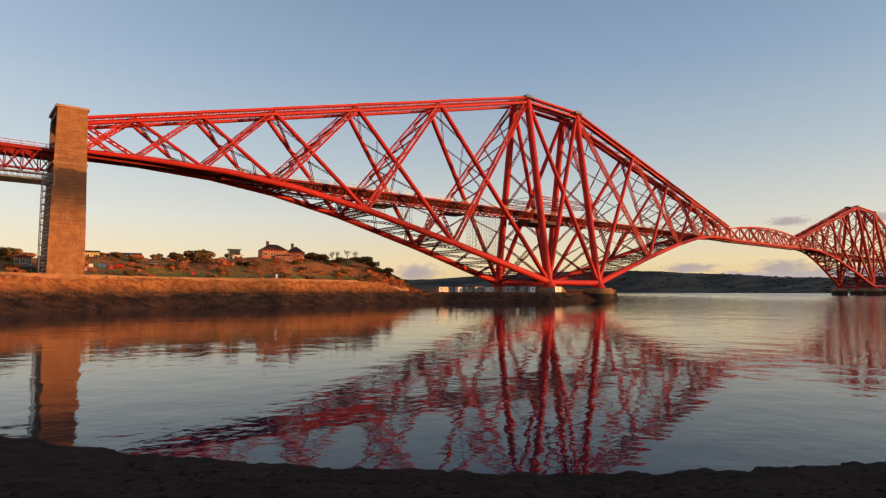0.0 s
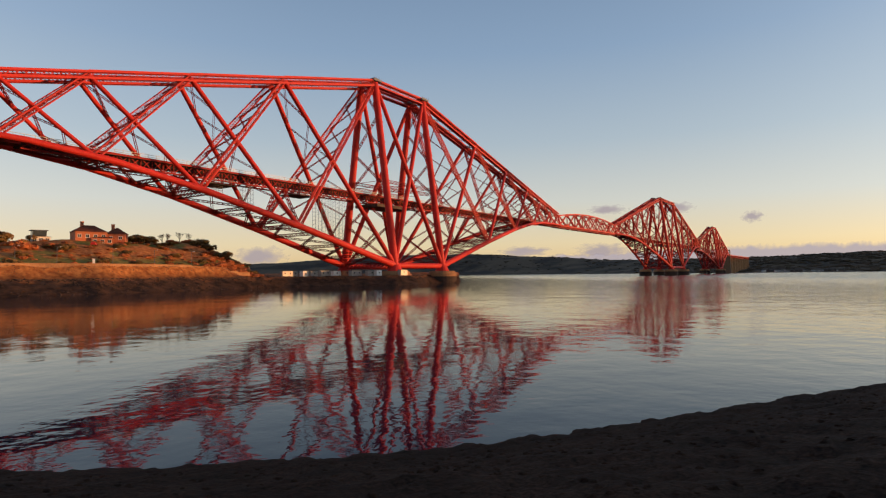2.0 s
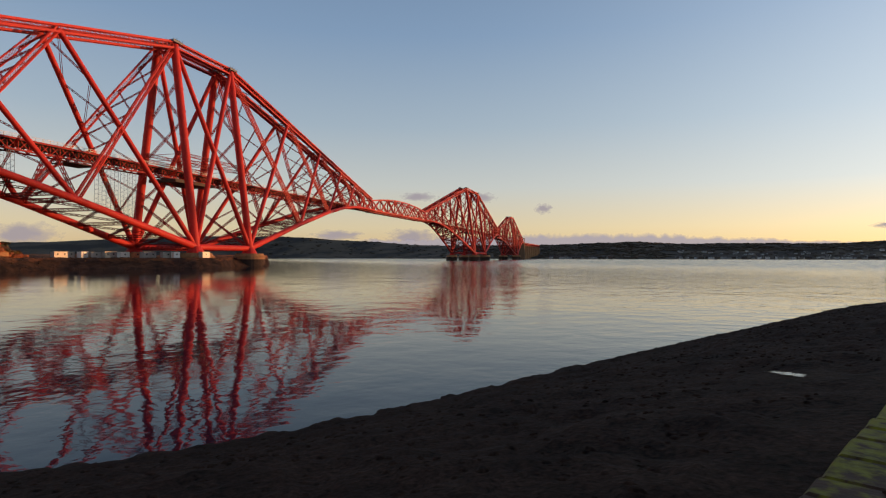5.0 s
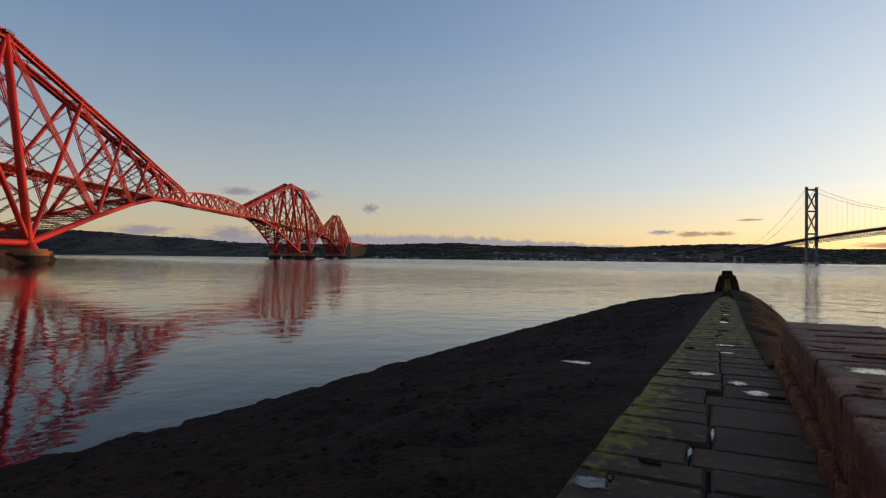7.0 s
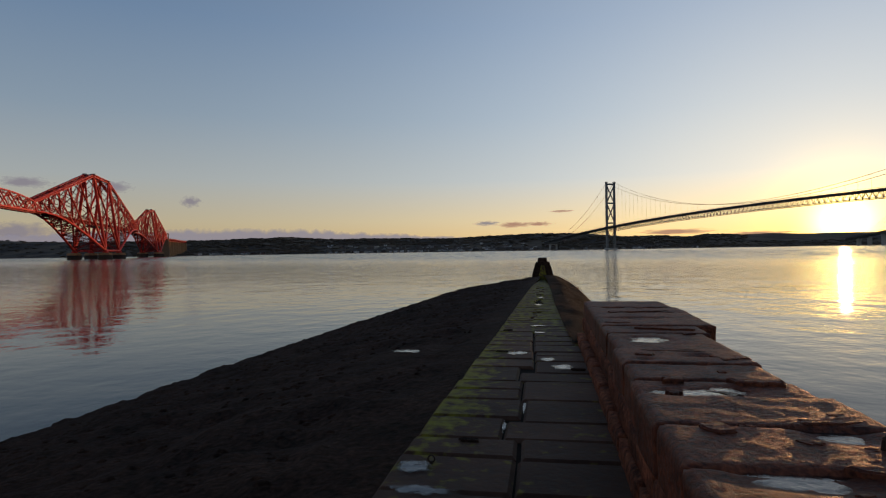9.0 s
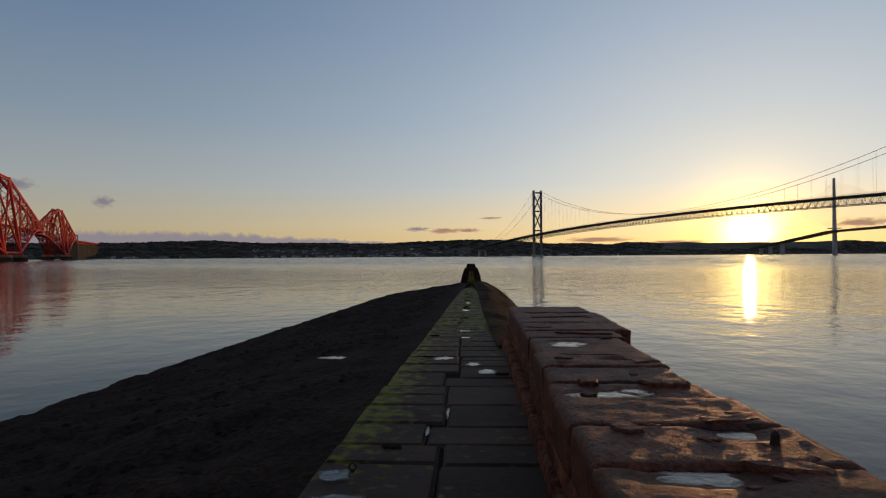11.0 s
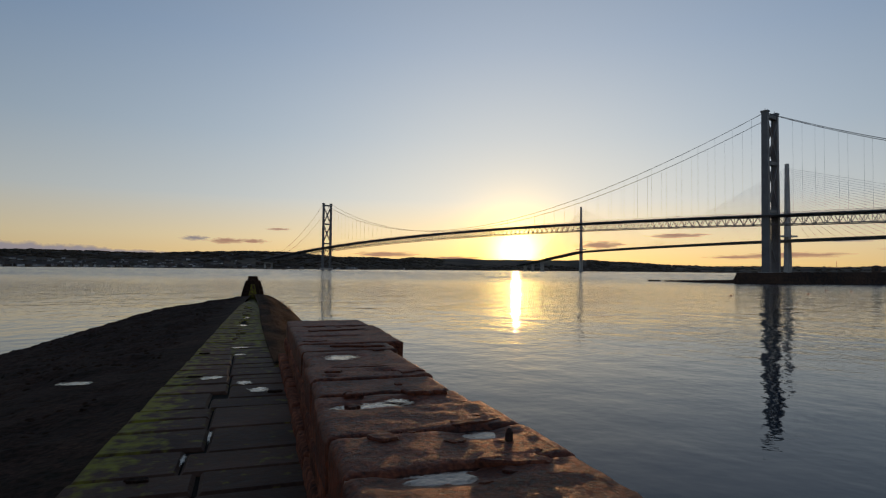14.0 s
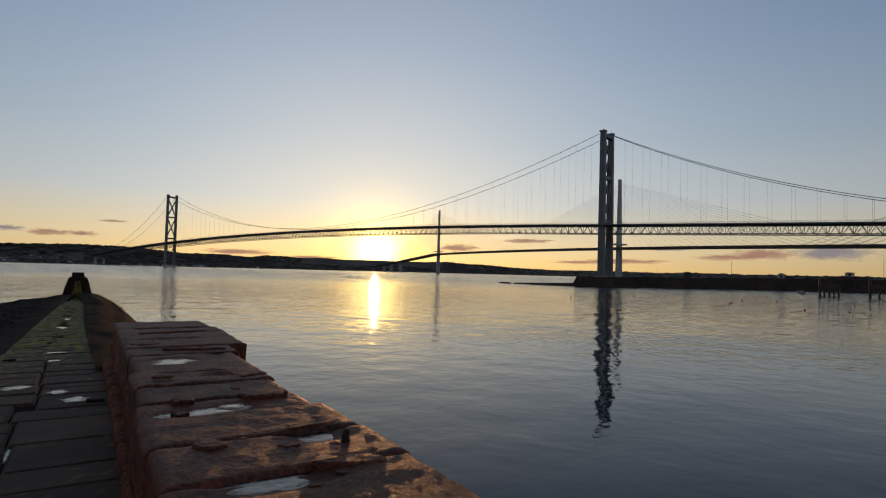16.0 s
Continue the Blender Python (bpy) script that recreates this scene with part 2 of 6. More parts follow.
def height(az, d):
    x, y = polar(az, d)
    z = -4.0
    if az < -59.6:                     # the shore beside the rail bridge
        ds = table(NEAR_SHORE, az)
        e = d - ds + 3 * noise.noise((x * 0.03, y * 0.03, 1))
        top = EYE_Z + (ds + 85) * math.tan(radians(table(NEAR_SKY, az)))
        top = max(top, 6.0)
        if e > -6:
            low = 4.6 * (min(max((e + 6) / 18, -0.2), 1)) - 1.2 * (1 - step(-2, 12, e))
            wall = step(15, 21, e) * (9.4 - 4.6 if az < -83 else max(0, (9.4 - 4.6) * step(-80, -83, az)))
            rise = step(28, 88, e) * (top - 4.6 - wall)
            z = low + wall + rise
            z += (0.5 * noise.fractal((x * 0.15, y * 0.15, 2), 1.0, 2.0, 4)) * step(-4, 6, e) * (1 - 0.7 * step(12, 16, e))
            z += 1.6 * noise.fractal((x * 0.03, y * 0.03, 5), 1.0, 2.0, 3) * step(30, 60, e) * (1 - step(80, 100, e) * 0.5)
        if az > -80:
            z = min(z, 6.4 - 10 * step(75, 105, e)) if e > -6 else z
    if az > -86 or d > 900:          # the far shores
        ds = table(FAR_SHORE, az)
        e = d - ds
        top = EYE_Z + (ds + 900) * math.tan(radians(table(FAR_SKY, az)))
        if e > -20:
            zf = 3.0 * step(-10, 15, e) + (top - 3) * step(30, 900, e) + 6 * step(100, 500, e) * noise.fractal((x * 0.004, y * 0.004, 8), 1.0, 2.0, 4)
            z = max(z, zf)
    return z


def build_ground():
    azs = [-180 + i for i in range(52)] + [-128 + 0.4 * i for i in range(175)] + [-58 + 1.0 * i for i in range(239)]
    ds = [45, 90] + [130 + 4 * i for i in range(95)] + [530 + 60 * i for i in range(10)] + [1200 + 100 * i for i in range(36)] + [4780]
    azs = [a for a in azs if a < 180]
    s = Shape()
    for a in azs:
        for d in ds:
            s.v.append((*polar(a, d), height(a, d)))
    n = len(ds)
    for i in range(len(azs)):
        j = (i + 1) % len(azs)
        for k in range(n - 1):
            s.f.append((i * n + k, i * n + k + 1, j * n + k + 1, j * n + k))
    return s


def ground_material():
    m = bpy.data.materials.new("coastal_ground")
    m.use_nodes = True
    n, l = m.node_tree.nodes, m.node_tree.links
    b = n["Principled BSDF"]
    b.inputs["Roughness"].default_value, b.inputs["Specular IOR Level"].default_value = 0.95, 0.2
    geo, sep = n.new("ShaderNodeNewGeometry"), n.new("ShaderNodeSeparateXYZ")
    l.new(geo.outputs["Position"], sep.inputs[0])

    def tex(scale, detail=5):
        t = n.new("ShaderNodeTexNoise")
        t.inputs["Scale"].default_value, t.inputs["Detail"].default_value = scale, detail
        l.new(geo.outputs["Position"], t.inputs["Vector"])
        return t.outputs["Fac"]

    def ramp(fac, lo, hi, c0, c1):
        r = n.new("ShaderNodeValToRGB")
        e = r.color_ramp.elements
        e[0].position, e[1].position, e[0].color, e[1].color = lo, hi, (*c0, 1), (*c1, 1)
        l.new(fac, r.inputs[0])
        return r.outputs[0]

    def mix(fac, c0, c1):
        x = n.new("ShaderNodeMix")
        x.data_type = "RGBA"
        l.new(fac, x.inputs[0])
        l.new(c0, x.inputs[6])
        l.new(c1, x.inputs[7])
        return x.outputs[2]

    def edge(value, lo, hi, wobble, amount):
        add = n.new("ShaderNodeMath")
        add.operation = "MULTIPLY_ADD"
        l.new(wobble, add.inputs[0])
        add.inputs[1].default_value = amount
        l.new(value, add.inputs[2])
        r = n.new("ShaderNodeMapRange")
        r.inputs[1].default_value, r.inputs[2].default_value = lo + amount / 2, hi + amount / 2
        l.new(add.outputs[0], r.inputs[0])
        return r.outputs[0]

    fine, mid, coarse = tex(0.6, 8), tex(0.09), tex(0.02)
    scrub = ramp(fine, 0.35, 0.65, (0.28, 0.088, 0.024), (0.55, 0.23, 0.065))
    grass = ramp(fine, 0.35, 0.65, (0.13, 0.115, 0.022), (0.25, 0.21, 0.048))
    patch = ramp(mid, 0.51, 0.58, (0, 0, 0), (1, 1, 1))
    above, steep, keep, both = edge(sep.outputs[2], 9.7, 10.1, mid, 0.4), edge(sep.outputs[2], 11.4, 13.2, mid, 2.5), n.new("ShaderNodeMath"), n.new("ShaderNodeMath")
    flat, keep.operation, both.operation = n.new("ShaderNodeMath"), "MAXIMUM", "MULTIPLY"
    flat.operation = "SUBTRACT"
    flat.inputs[0].default_value = 1.0
    l.new(steep, flat.inputs[1])
    l.new(patch, keep.inputs[0])
    l.new(flat.outputs[0], keep.inputs[1])
    l.new(keep.outputs[0], both.inputs[0])
    l.new(above, both.inputs[1])
    land = mix(both.outputs[0], scrub, grass)
    rock = ramp(tex(0.25, 8), 0.38, 0.62, (0.013, 0.0075, 0.005), (0.065, 0.034, 0.018))
    col = mix(edge(sep.outputs[2], 3.5, 7.4, tex(0.18, 6), 6.0), rock, land)
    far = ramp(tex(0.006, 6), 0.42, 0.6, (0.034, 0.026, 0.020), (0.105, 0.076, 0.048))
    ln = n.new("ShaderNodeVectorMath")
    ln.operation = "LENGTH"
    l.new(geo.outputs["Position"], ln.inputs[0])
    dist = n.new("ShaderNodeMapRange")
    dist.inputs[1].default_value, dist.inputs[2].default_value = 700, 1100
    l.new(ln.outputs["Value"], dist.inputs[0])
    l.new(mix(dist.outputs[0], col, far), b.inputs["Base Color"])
    bp = n.new("ShaderNodeBump")
    bp.inputs["Strength"].default_value, bp.inputs["Distance"].default_value = 0.6, 0.5
    l.new(fine, bp.inputs["Height"])
    l.new(bp.outputs[0], b.inputs["Normal"])
    return m


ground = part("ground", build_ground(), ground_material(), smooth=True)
tagged(ground, "coastal land of brown scrub, grass and dark tidal rock", "ground", kind="structure")


def water_material():
    m = bpy.data.materials.new("calm_sea")
    m.use_nodes = True
    n, l = m.node_tree.nodes, m.node_tree.links
    b = n["Principled BSDF"]
    b.inputs["Base Color"].default_value = (0.004, 0.014, 0.026, 1)
    b.inputs["Roughness"].default_value, b.inputs["IOR"].default_value = 0.03, 1.24
    geo = n.new("ShaderNodeNewGeometry")
    # calm under the shore and the pier, ruffled by a breeze out in the channel
    sep, ruffle, drift, wander = n.new("ShaderNodeSeparateXYZ"), n.new("ShaderNodeMapRange"), n.new("ShaderNodeTexNoise"), n.new("ShaderNodeMath")
    l.new(geo.outputs["Position"], sep.inputs[0])
    l.new(geo.outputs["Position"], drift.inputs["Vector"])
    drift.inputs["Scale"].default_value, drift.inputs["Detail"].default_value = 0.012, 3
    wander.operation = "MULTIPLY_ADD"
    l.new(drift.outputs["Fac"], wander.inputs[0])
    wander.inputs[1].default_value = 50
    l.new(sep.outputs[1], wander.inputs[2])
    ruffle.inputs[1].default_value, ruffle.inputs[2].default_value, ruffle.inputs[3].default_value, ruffle.inputs[4].default_value = 35, 160, 0.5, 3.3
    haze = n.new("ShaderNodeMapRange")
    lean = n.new("ShaderNodeMath")
    lean.operation = "MULTIPLY_ADD"
    l.new(sep.outputs[0], lean.inputs[0])
    lean.inputs[1].default_value = 0.5
    l.new(wander.outputs[0], lean.inputs[2])
    l.new(lean.outputs[0], haze.inputs[0])
    l.new(lean.outputs[0], ruffle.inputs[0])
    haze.inputs[1].default_value, haze.inputs[2].default_value, haze.inputs[3].default_value, haze.inputs[4].default_value = 66, 330, 0.03, 0.17
    l.new(haze.outputs[0], b.inputs["Roughness"])
    last = None
    for scale, stretch, dist, ang in ((0.10, (1, 1, 1), 0.10, 0.4), (0.45, (1, 0.9, 1), 0.050, -0.5), (2.2, (1, 0.9, 1), 0.010, 0.2)):
        mp = n.new("ShaderNodeMapping")
        mp.inputs["Scale"].default_value, mp.inputs["Rotation"].default_value = stretch, (0, 0, ang)
        l.new(geo.outputs["Position"], mp.inputs[0])
        t = n.new("ShaderNodeTexNoise")
        t.inputs["Scale"].default_value, t.inputs["Detail"].default_value = scale, 2.5
        l.new(mp.outputs[0], t.inputs["Vector"])
        bp = n.new("ShaderNodeBump")
        bp.inputs["Strength"].default_value, bp.inputs["Distance"].default_value = 1.0, dist
        mul = n.new("ShaderNodeMath")
        mul.operation = "MULTIPLY"
        l.new(t.outputs["Fac"], mul.inputs[0])
        l.new(ruffle.outputs[0], mul.inputs[1])
        l.new(mul.outputs[0], bp.inputs["Height"])
        if last:
            l.new(last, bp.inputs["Normal"])
        last = bp.outputs[0]
    l.new(last, b.inputs["Normal"])
    return m


def swell(x, y):
    """Height of the low waves, growing from the sheltered pier out into the channel."""
    grow = step(110, 420, y + 0.2 * x)
    return grow * (0.48 * noise.noise((x / 15, y / 6.5, 3)) + 0.16 * noise.noise((x / 5, y / 2.6, 7))) if grow > 0 else 0.0


sea = Shape()
azs = [-70 + 0.4 * i for i in range(376)] + [80.4 + 6 * i for i in range(35)]
ds = [0.5, 60, 130] + [160 + 3.0 * i for i in range(280)] + [1000 + 6 * i for i in range(170)] + [2200, 3000, 4700]
for az in azs:
    for d in ds:
        x, y = polar(az, d)
        sea.v.append((x, y, swell(x, y) if -70 < az < 80 and d < 2100 else 0.0))
nd, na = len(ds), len(azs)
sea.f = [(i * nd + k, i * nd + k + 1, (i + 1) % na * nd + k + 1, (i + 1) % na * nd + k) for i in range(na) for k in range(nd - 1)] + [tuple(i * nd for i in range(na))]
water = part("water", sea, water_material(), smooth=True)
tagged(water, "calm dark blue sea with small ripples", "water", kind="structure")


# ---- the red cantilever railway bridge ----
# Along it x runs away over the water, z is counted from high water, 4.4 m above this tide.
RAIL_AT, RAIL_AZ, HIGH = (-307.4, 135.0), -27.24, 4.41
ARM_NODES = (0.0, 62.8, 109.0, 146.0, 172.8, 193.8, 209.5)
TOP_Z, END_TOP, BASE_Z = 106.0, 53.5, 5.5
LOW_LINE = [(0, 5.5), (28, 13.2), (61, 22.3), (108, 34.0), (140, 40.2), (165, 43.0), (190, 43.9), (209.5, 43.9)]
RAIL_Z = 44.2


def rail_pose(s, w=0.0):
    a = radians(RAIL_AZ)
    return Matrix.Translation((RAIL_AT[0] + s * math.sin(a) + w * math.cos(a), RAIL_AT[1] + s * math.cos(a) - w * math.sin(a), HIGH)) @ Matrix.Rotation(math.pi / 2 - a, 4, "Z")


def deck_girder(shape, x0, x1, z=RAIL_Z, depth=4.2, half=3.0, trough=None):
    for y in (-half, half):
        k = max(1, round(abs(x1 - x0) / 4.2))
        shape.beam((x0, y, z), (x1, y, z), 0.5)
        shape.beam((x0, y, z - depth), (x1, y, z - depth), 0.6)
        for i in range(k):
            a, b = x0 + (x1 - x0) * i / k, x0 + (x1 - x0) * (i + 1) / k
            shape.beam((a, y, z), (b, y, z - depth), 0.3)
            shape.beam((a, y, z - depth), (b, y, z), 0.3)
            shape.beam((a, y, z), (a, y, z - depth), 0.28)
    trough = trough or shape
    shape.box(min(x0, x1), max(x0, x1), -4.3, 4.3, z - 0.7, z - 0.1)
    trough.box(min(x0, x1), max(x0, x1), -4.2, 4.2, z - 0.9, z - 0.704)
    trough.box(min(x0, x1), max(x0, x1), -2.5, 2.5, z - min(2.4, depth - 0.4), z - 0.9)


def parapet(shape, x0, x1, z=RAIL_Z):
    for y in (-4.2, 4.2):
        for h in (0.5, 1.3):
            shape.beam((x0, y, z + h), (x1, y, z + h), 0.14)
        k = max(1, round(abs(x1 - x0) / 3))
        for i in range(k + 1):
            x = x0 + (x1 - x0) * i / k
            shape.beam((x, y, z), (x, y, z + 1.35), 0.14)


def cantilever(half, m, label):
    """One double cantilever: four raking tubular legs on granite piers, and an arm to either side."""
    root = thing("cantilever_tower", label, "bridge span", m, group="cantilevers of the railway bridge")
    top_w = lambda x: 5.0 + (3.4 - 5.0) * max(abs(x) - half, 0) / 209.5
    low_w = lambda x: 18.3 + (5.4 - 18.3) * max(abs(x) - half, 0) / 209.5
    top_z = lambda x: TOP_Z + (END_TOP - TOP_Z) * max(abs(x) - half, 0) / 209.5
    low_z = lambda x: table(LOW_LINE, max(abs(x) - half, 0))
    T = lambda x, s: Vector((x, s * top_w(x), top_z(x)))
    B = lambda x, s: Vector((x, s * low_w(x), low_z(x)))
    for e in (-1, 1):
        for s in (-1, 1):
            leg = Shape()
            leg.tube(B(e * half, s), T(e * half, s), 2.0, 1.85, 16)
            for k in range(1, 9):
                c = B(e * half, s).lerp(T(e * half, s), k / 9)
                d = (T(e * half, s) - B(e * half, s)).normalized()
                leg.tube(c - d * 0.25, c + d * 0.25, 2.1, 2.1, 16)
            part("tower_leg", leg, RED, root, "red tubular tower leg", True)
            shoe = Shape()
            shoe.tube(B(e * half, s) - Vector((0, 0, 3.2)), B(e * half, s) + Vector((0, 0, 0.4)), 4.4, 2.6, 16)
            part("skewback", shoe, RED, root, "flared red steel skewback")
            pier = Shape()
            x, y = e * half, s * 18.3
            for z0, z1, r0, r1 in ((-0.6, 0.4, 8.45, 8.4), (0.4, 1.1, 8.8, 8.8), (1.1, 2.6, 8.0, 7.6)):
                pier.tube((x, y, z0), (x, y, z1), r0, r1, 28)
            part("granite_pier", pier, GRANITE, root, "round tapered granite pier")
            foot = Shape()
            foot.tube((x, y, -9), (x, y, -0.6), 9.0, 8.5, 28)
            part("tidal_footing", foot, TIDE, root, "dark weed-stained foot of the pier")
            cap = Shape()
            t = T(e * half, s)
            cap.box(t.x - 3.2, t.x + 3.2, t.y - 2.4, t.y + 2.4, t.z + 0.6, t.z + 1.6)
            cap.box(t.x - 2.0, t.x + 2.0, t.y - 1.6, t.y + 1.6, t.z + 1.6, t.z + 2.3)
            for dx in (-3, -1, 1, 3):
                cap.beam((t.x + dx, t.y - 2.3, t.z + 1.5), (t.x + dx, t.y - 2.3, t.z + 2.7), 0.12)
                cap.beam((t.x + dx, t.y + 2.3, t.z + 1.5), (t.x + dx, t.y + 2.3, t.z + 2.7), 0.12)
            part("top_platform", cap, DECKSTEEL, root, "dark platform with railings on the tower top")
        brace = Shape()
        b0, b1, t0, t1 = B(e * half, -1), B(e * half, 1), T(e * half, -1), T(e * half, 1)
        levels = (0.0, 0.22, 0.42, 0.62, 0.82, 1.0)
        for a, b in zip(levels, levels[1:]):
            brace.lattice(b0.lerp(t0, a), b1.lerp(t1, b), 0.9, 0.9, 1.9, 0.18, 0.09)
            brace.lattice(b1.lerp(t1, a), b0.lerp(t0, b), 0.9, 0.9, 1.9, 0.18, 0.09)
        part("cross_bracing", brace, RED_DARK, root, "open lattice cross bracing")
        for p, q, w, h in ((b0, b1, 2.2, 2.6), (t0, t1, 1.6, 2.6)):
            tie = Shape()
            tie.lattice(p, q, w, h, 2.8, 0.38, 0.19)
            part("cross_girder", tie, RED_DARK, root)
    for s in (-1, 1):
        for a, b in ((-half, half), (half, -half)):
            d = Shape()
            d.tube(T(a, s), B(b, s), 1.15, 1.3, 12)
            part("tower_diagonal", d, RED, root, "red tubular tower diagonal", True)
        low = Shape()
        low.tube(B(-half, s), B(half, s), 1.5, 1.5, 14)
        part("bottom_tube", low, RED, root, "horizontal red tube between the skewbacks", True)
        hi = Shape()
        hi.lattice(T(-half, s), T(half, s), 1.6, 3.0, 2.8, 0.95, 0.16, "all")
        part("top_girder", hi, RED, root)
    # internal viaduct through the tower, with its scaffold
    via = Shape()
    trough = Shape()
    deck_girder(via, -half - 140, half + 140, trough=trough)
    for a, b, deep in ((140, 165, 3.0), (165, 209.5, 1.5)):   # shallower where the bottom chords rise to the deck
        for e in (-1, 1):
            deck_girder(via, e * (half + a), e * (half + b), RAIL_Z, deep, trough=trough)
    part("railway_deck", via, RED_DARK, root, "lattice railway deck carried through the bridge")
    # trough painted dark so the underside of the deck reads as shaded
    part("track_trough", trough, UNDERDECK_DARK, root, "steel track trough, darkened for the shade under the deck")
    rail = Shape()
    parapet(rail, -half - 209.5, half + 209.5)
    part("parapet", rail, SCAFFOLD, root, "pale galvanised handrail along the deck")
    walkway = Shape()
    for z in (RAIL_Z + 4.5, RAIL_Z + 7.5):
        for y in (-9.5, 9.5):
            walkway.lattice((-half - 3, y, z), (half + 3, y, z), 0.6, 1.6, 2.4, 0.14, 0.09)
        for x in (-half, -half / 2, 0, half / 2, half):
            walkway.beam((x, -9.5, z), (x, 9.5, z), 0.2)
    part("scaffold_walkway", walkway, RED_DARK, root, "temporary lattice walkway round the tower")
    tray = Shape()
    tray.box(-half - 2, half * 0.2, -8, 8, RAIL_Z - 6.6, RAIL_Z - 5.0)
    part("work_platform", tray, TIMBER, root, "dark working platform hung under the deck")
    for e in (-1, 1):
        xs = [e * (half + a) for a in ARM_NODES]
        for s in (-1, 1):
            top = Shape()
            for a, b in zip(xs, xs[1:]):
                top.lattice(T(a, s), T(b, s), 1.6, 2.9 - 1.1 * (abs(a) - half) / 209.5, 2.6, 0.95 - 0.25 * (abs(a) - half) / 209.5, 0.16, "all")
            part("top_chord", top, RED, root, "straight red lattice top chord")
            pts = [e * (half + a) for a, _ in LOW_LINE]
            for i, (a, b) in enumerate(zip(pts, pts[1:])):
                low = Shape()
                low.tube(B(a, s), B(b, s) + (B(b, s) - B(a, s)).normalized() * 0.35, 1.75 - 0.15 * i, 1.75 - 0.15 * (i + 1), 16)
                part("bottom_chord", low, RED, root, "curved red tubular bottom chord", True)
            for k in range(1, 6):
                st = Shape()
                r = 1.25 - 0.14 * k
                st.tube(T(xs[k], s), B(xs[k - 1], s), r, r * 1.1, 12)
                part("strut", st, RED, root, "raking red tubular strut", True)
            for k in range(0, 5):
                ti = Shape()
                w = 2.3 - 0.25 * k
                ti.lattice(T(xs[k], s), B(xs[k + 1], s), 1.0, w, 1.5, 0.44 - 0.03 * k, 0.10)
                part("tie", ti, RED, root, "red lattice tie")
            end = Shape()
            end.lattice(T(xs[5], s), B(xs[6], s), 0.8, 1.0, 2.2, 0.3, 0.15)
            end.beam(T(xs[6], s), B(xs[6], s), 1.2, 1.2)
            end.lattice(T(xs[6], s), B(xs[5], s), 0.8, 1.0, 2.2, 0.3, 0.15)
            part("end_post", end, RED, root)
        for k in range(1, 6):
            br = Shape()                       # sway bracing between the two trusses, in the plane of the struts
            t0, t1, b0, b1 = T(xs[k], -1), T(xs[k], 1), B(xs[k - 1], -1), B(xs[k - 1], 1)
            lv = (0.0, 0.2, 0.4, 0.6, 0.8, 1.0) if k < 3 else (0.0, 0.33, 0.66, 1.0)
            for a, b in zip(lv, lv[1:]):
                br.lattice(t0.lerp(b0, a), t1.lerp(b1, b), 0.6, 0.6, 1.8, 0.14, 0.075)
                br.lattice(t1.lerp(b1, a), t0.lerp(b0, b), 0.6, 0.6, 1.8, 0.14, 0.075)
            br.lattice(t0, t1, 0.8, 1.4, 2, 0.25, 0.14)
            if k < 5:                          # and in the plane of the ties
                u0, u1, c0, c1 = T(xs[k - 1], -1), T(xs[k - 1], 1), B(xs[k], -1), B(xs[k], 1)
                for i in range(6):
                    br.lattice(u0.lerp(c0, i / 6), u1.lerp(c1, (i + 1) / 6), 0.5, 0.5, 2.2, 0.12, 0.07)
                    br.lattice(u1.lerp(c1, i / 6), u0.lerp(c0, (i + 1) / 6), 0.5, 0.5, 2.2, 0.12, 0.07)
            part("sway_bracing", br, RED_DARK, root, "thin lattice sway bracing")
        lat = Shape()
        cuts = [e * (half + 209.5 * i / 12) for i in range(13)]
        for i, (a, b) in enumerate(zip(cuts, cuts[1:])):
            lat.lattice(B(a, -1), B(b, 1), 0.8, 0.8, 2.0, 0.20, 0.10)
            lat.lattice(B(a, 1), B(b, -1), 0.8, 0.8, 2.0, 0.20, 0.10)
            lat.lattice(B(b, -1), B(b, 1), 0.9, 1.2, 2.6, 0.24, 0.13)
        # coloured dark to stand for the shade between the bottom chords
        part("bottom_lateral_bracing", lat, SHADED_RED, root, "lattice bracing between the bottom chords")
        cuts = [e * (half + 209.5 * i / 14) for i in range(15)]
        for a, b in zip(cuts, cuts[1:]):
            for s in (-1, 1):
                tb = Shape()
                tb.beam(T(a, -s), T(b, s), 0.3)
                part("top_lateral_brace", tb, RED_DARK, root)
        for k in (1, 2, 3):
            x = e * (half + ARM_NODES[k] * 0.98)
            tr = Shape()                       # trestle that carries the deck on the bottom chords
            for y in (-1, 1):
                foot = Vector((x, y * low_w(x) * 0.95, low_z(x)))
                tr.lattice(foot, (x, y * 3.0, RAIL_Z - 4.2), 1.0, 1.0, 2.4, 0.24, 0.13)
            tr.lattice((x, -low_w(x), low_z(x) + 0.5), (x, low_w(x), low_z(x) + 0.5), 1.0, 1.6, 2.4, 0.28, 0.15)
            part("trestle", tr, RED_DARK, root)
    return root


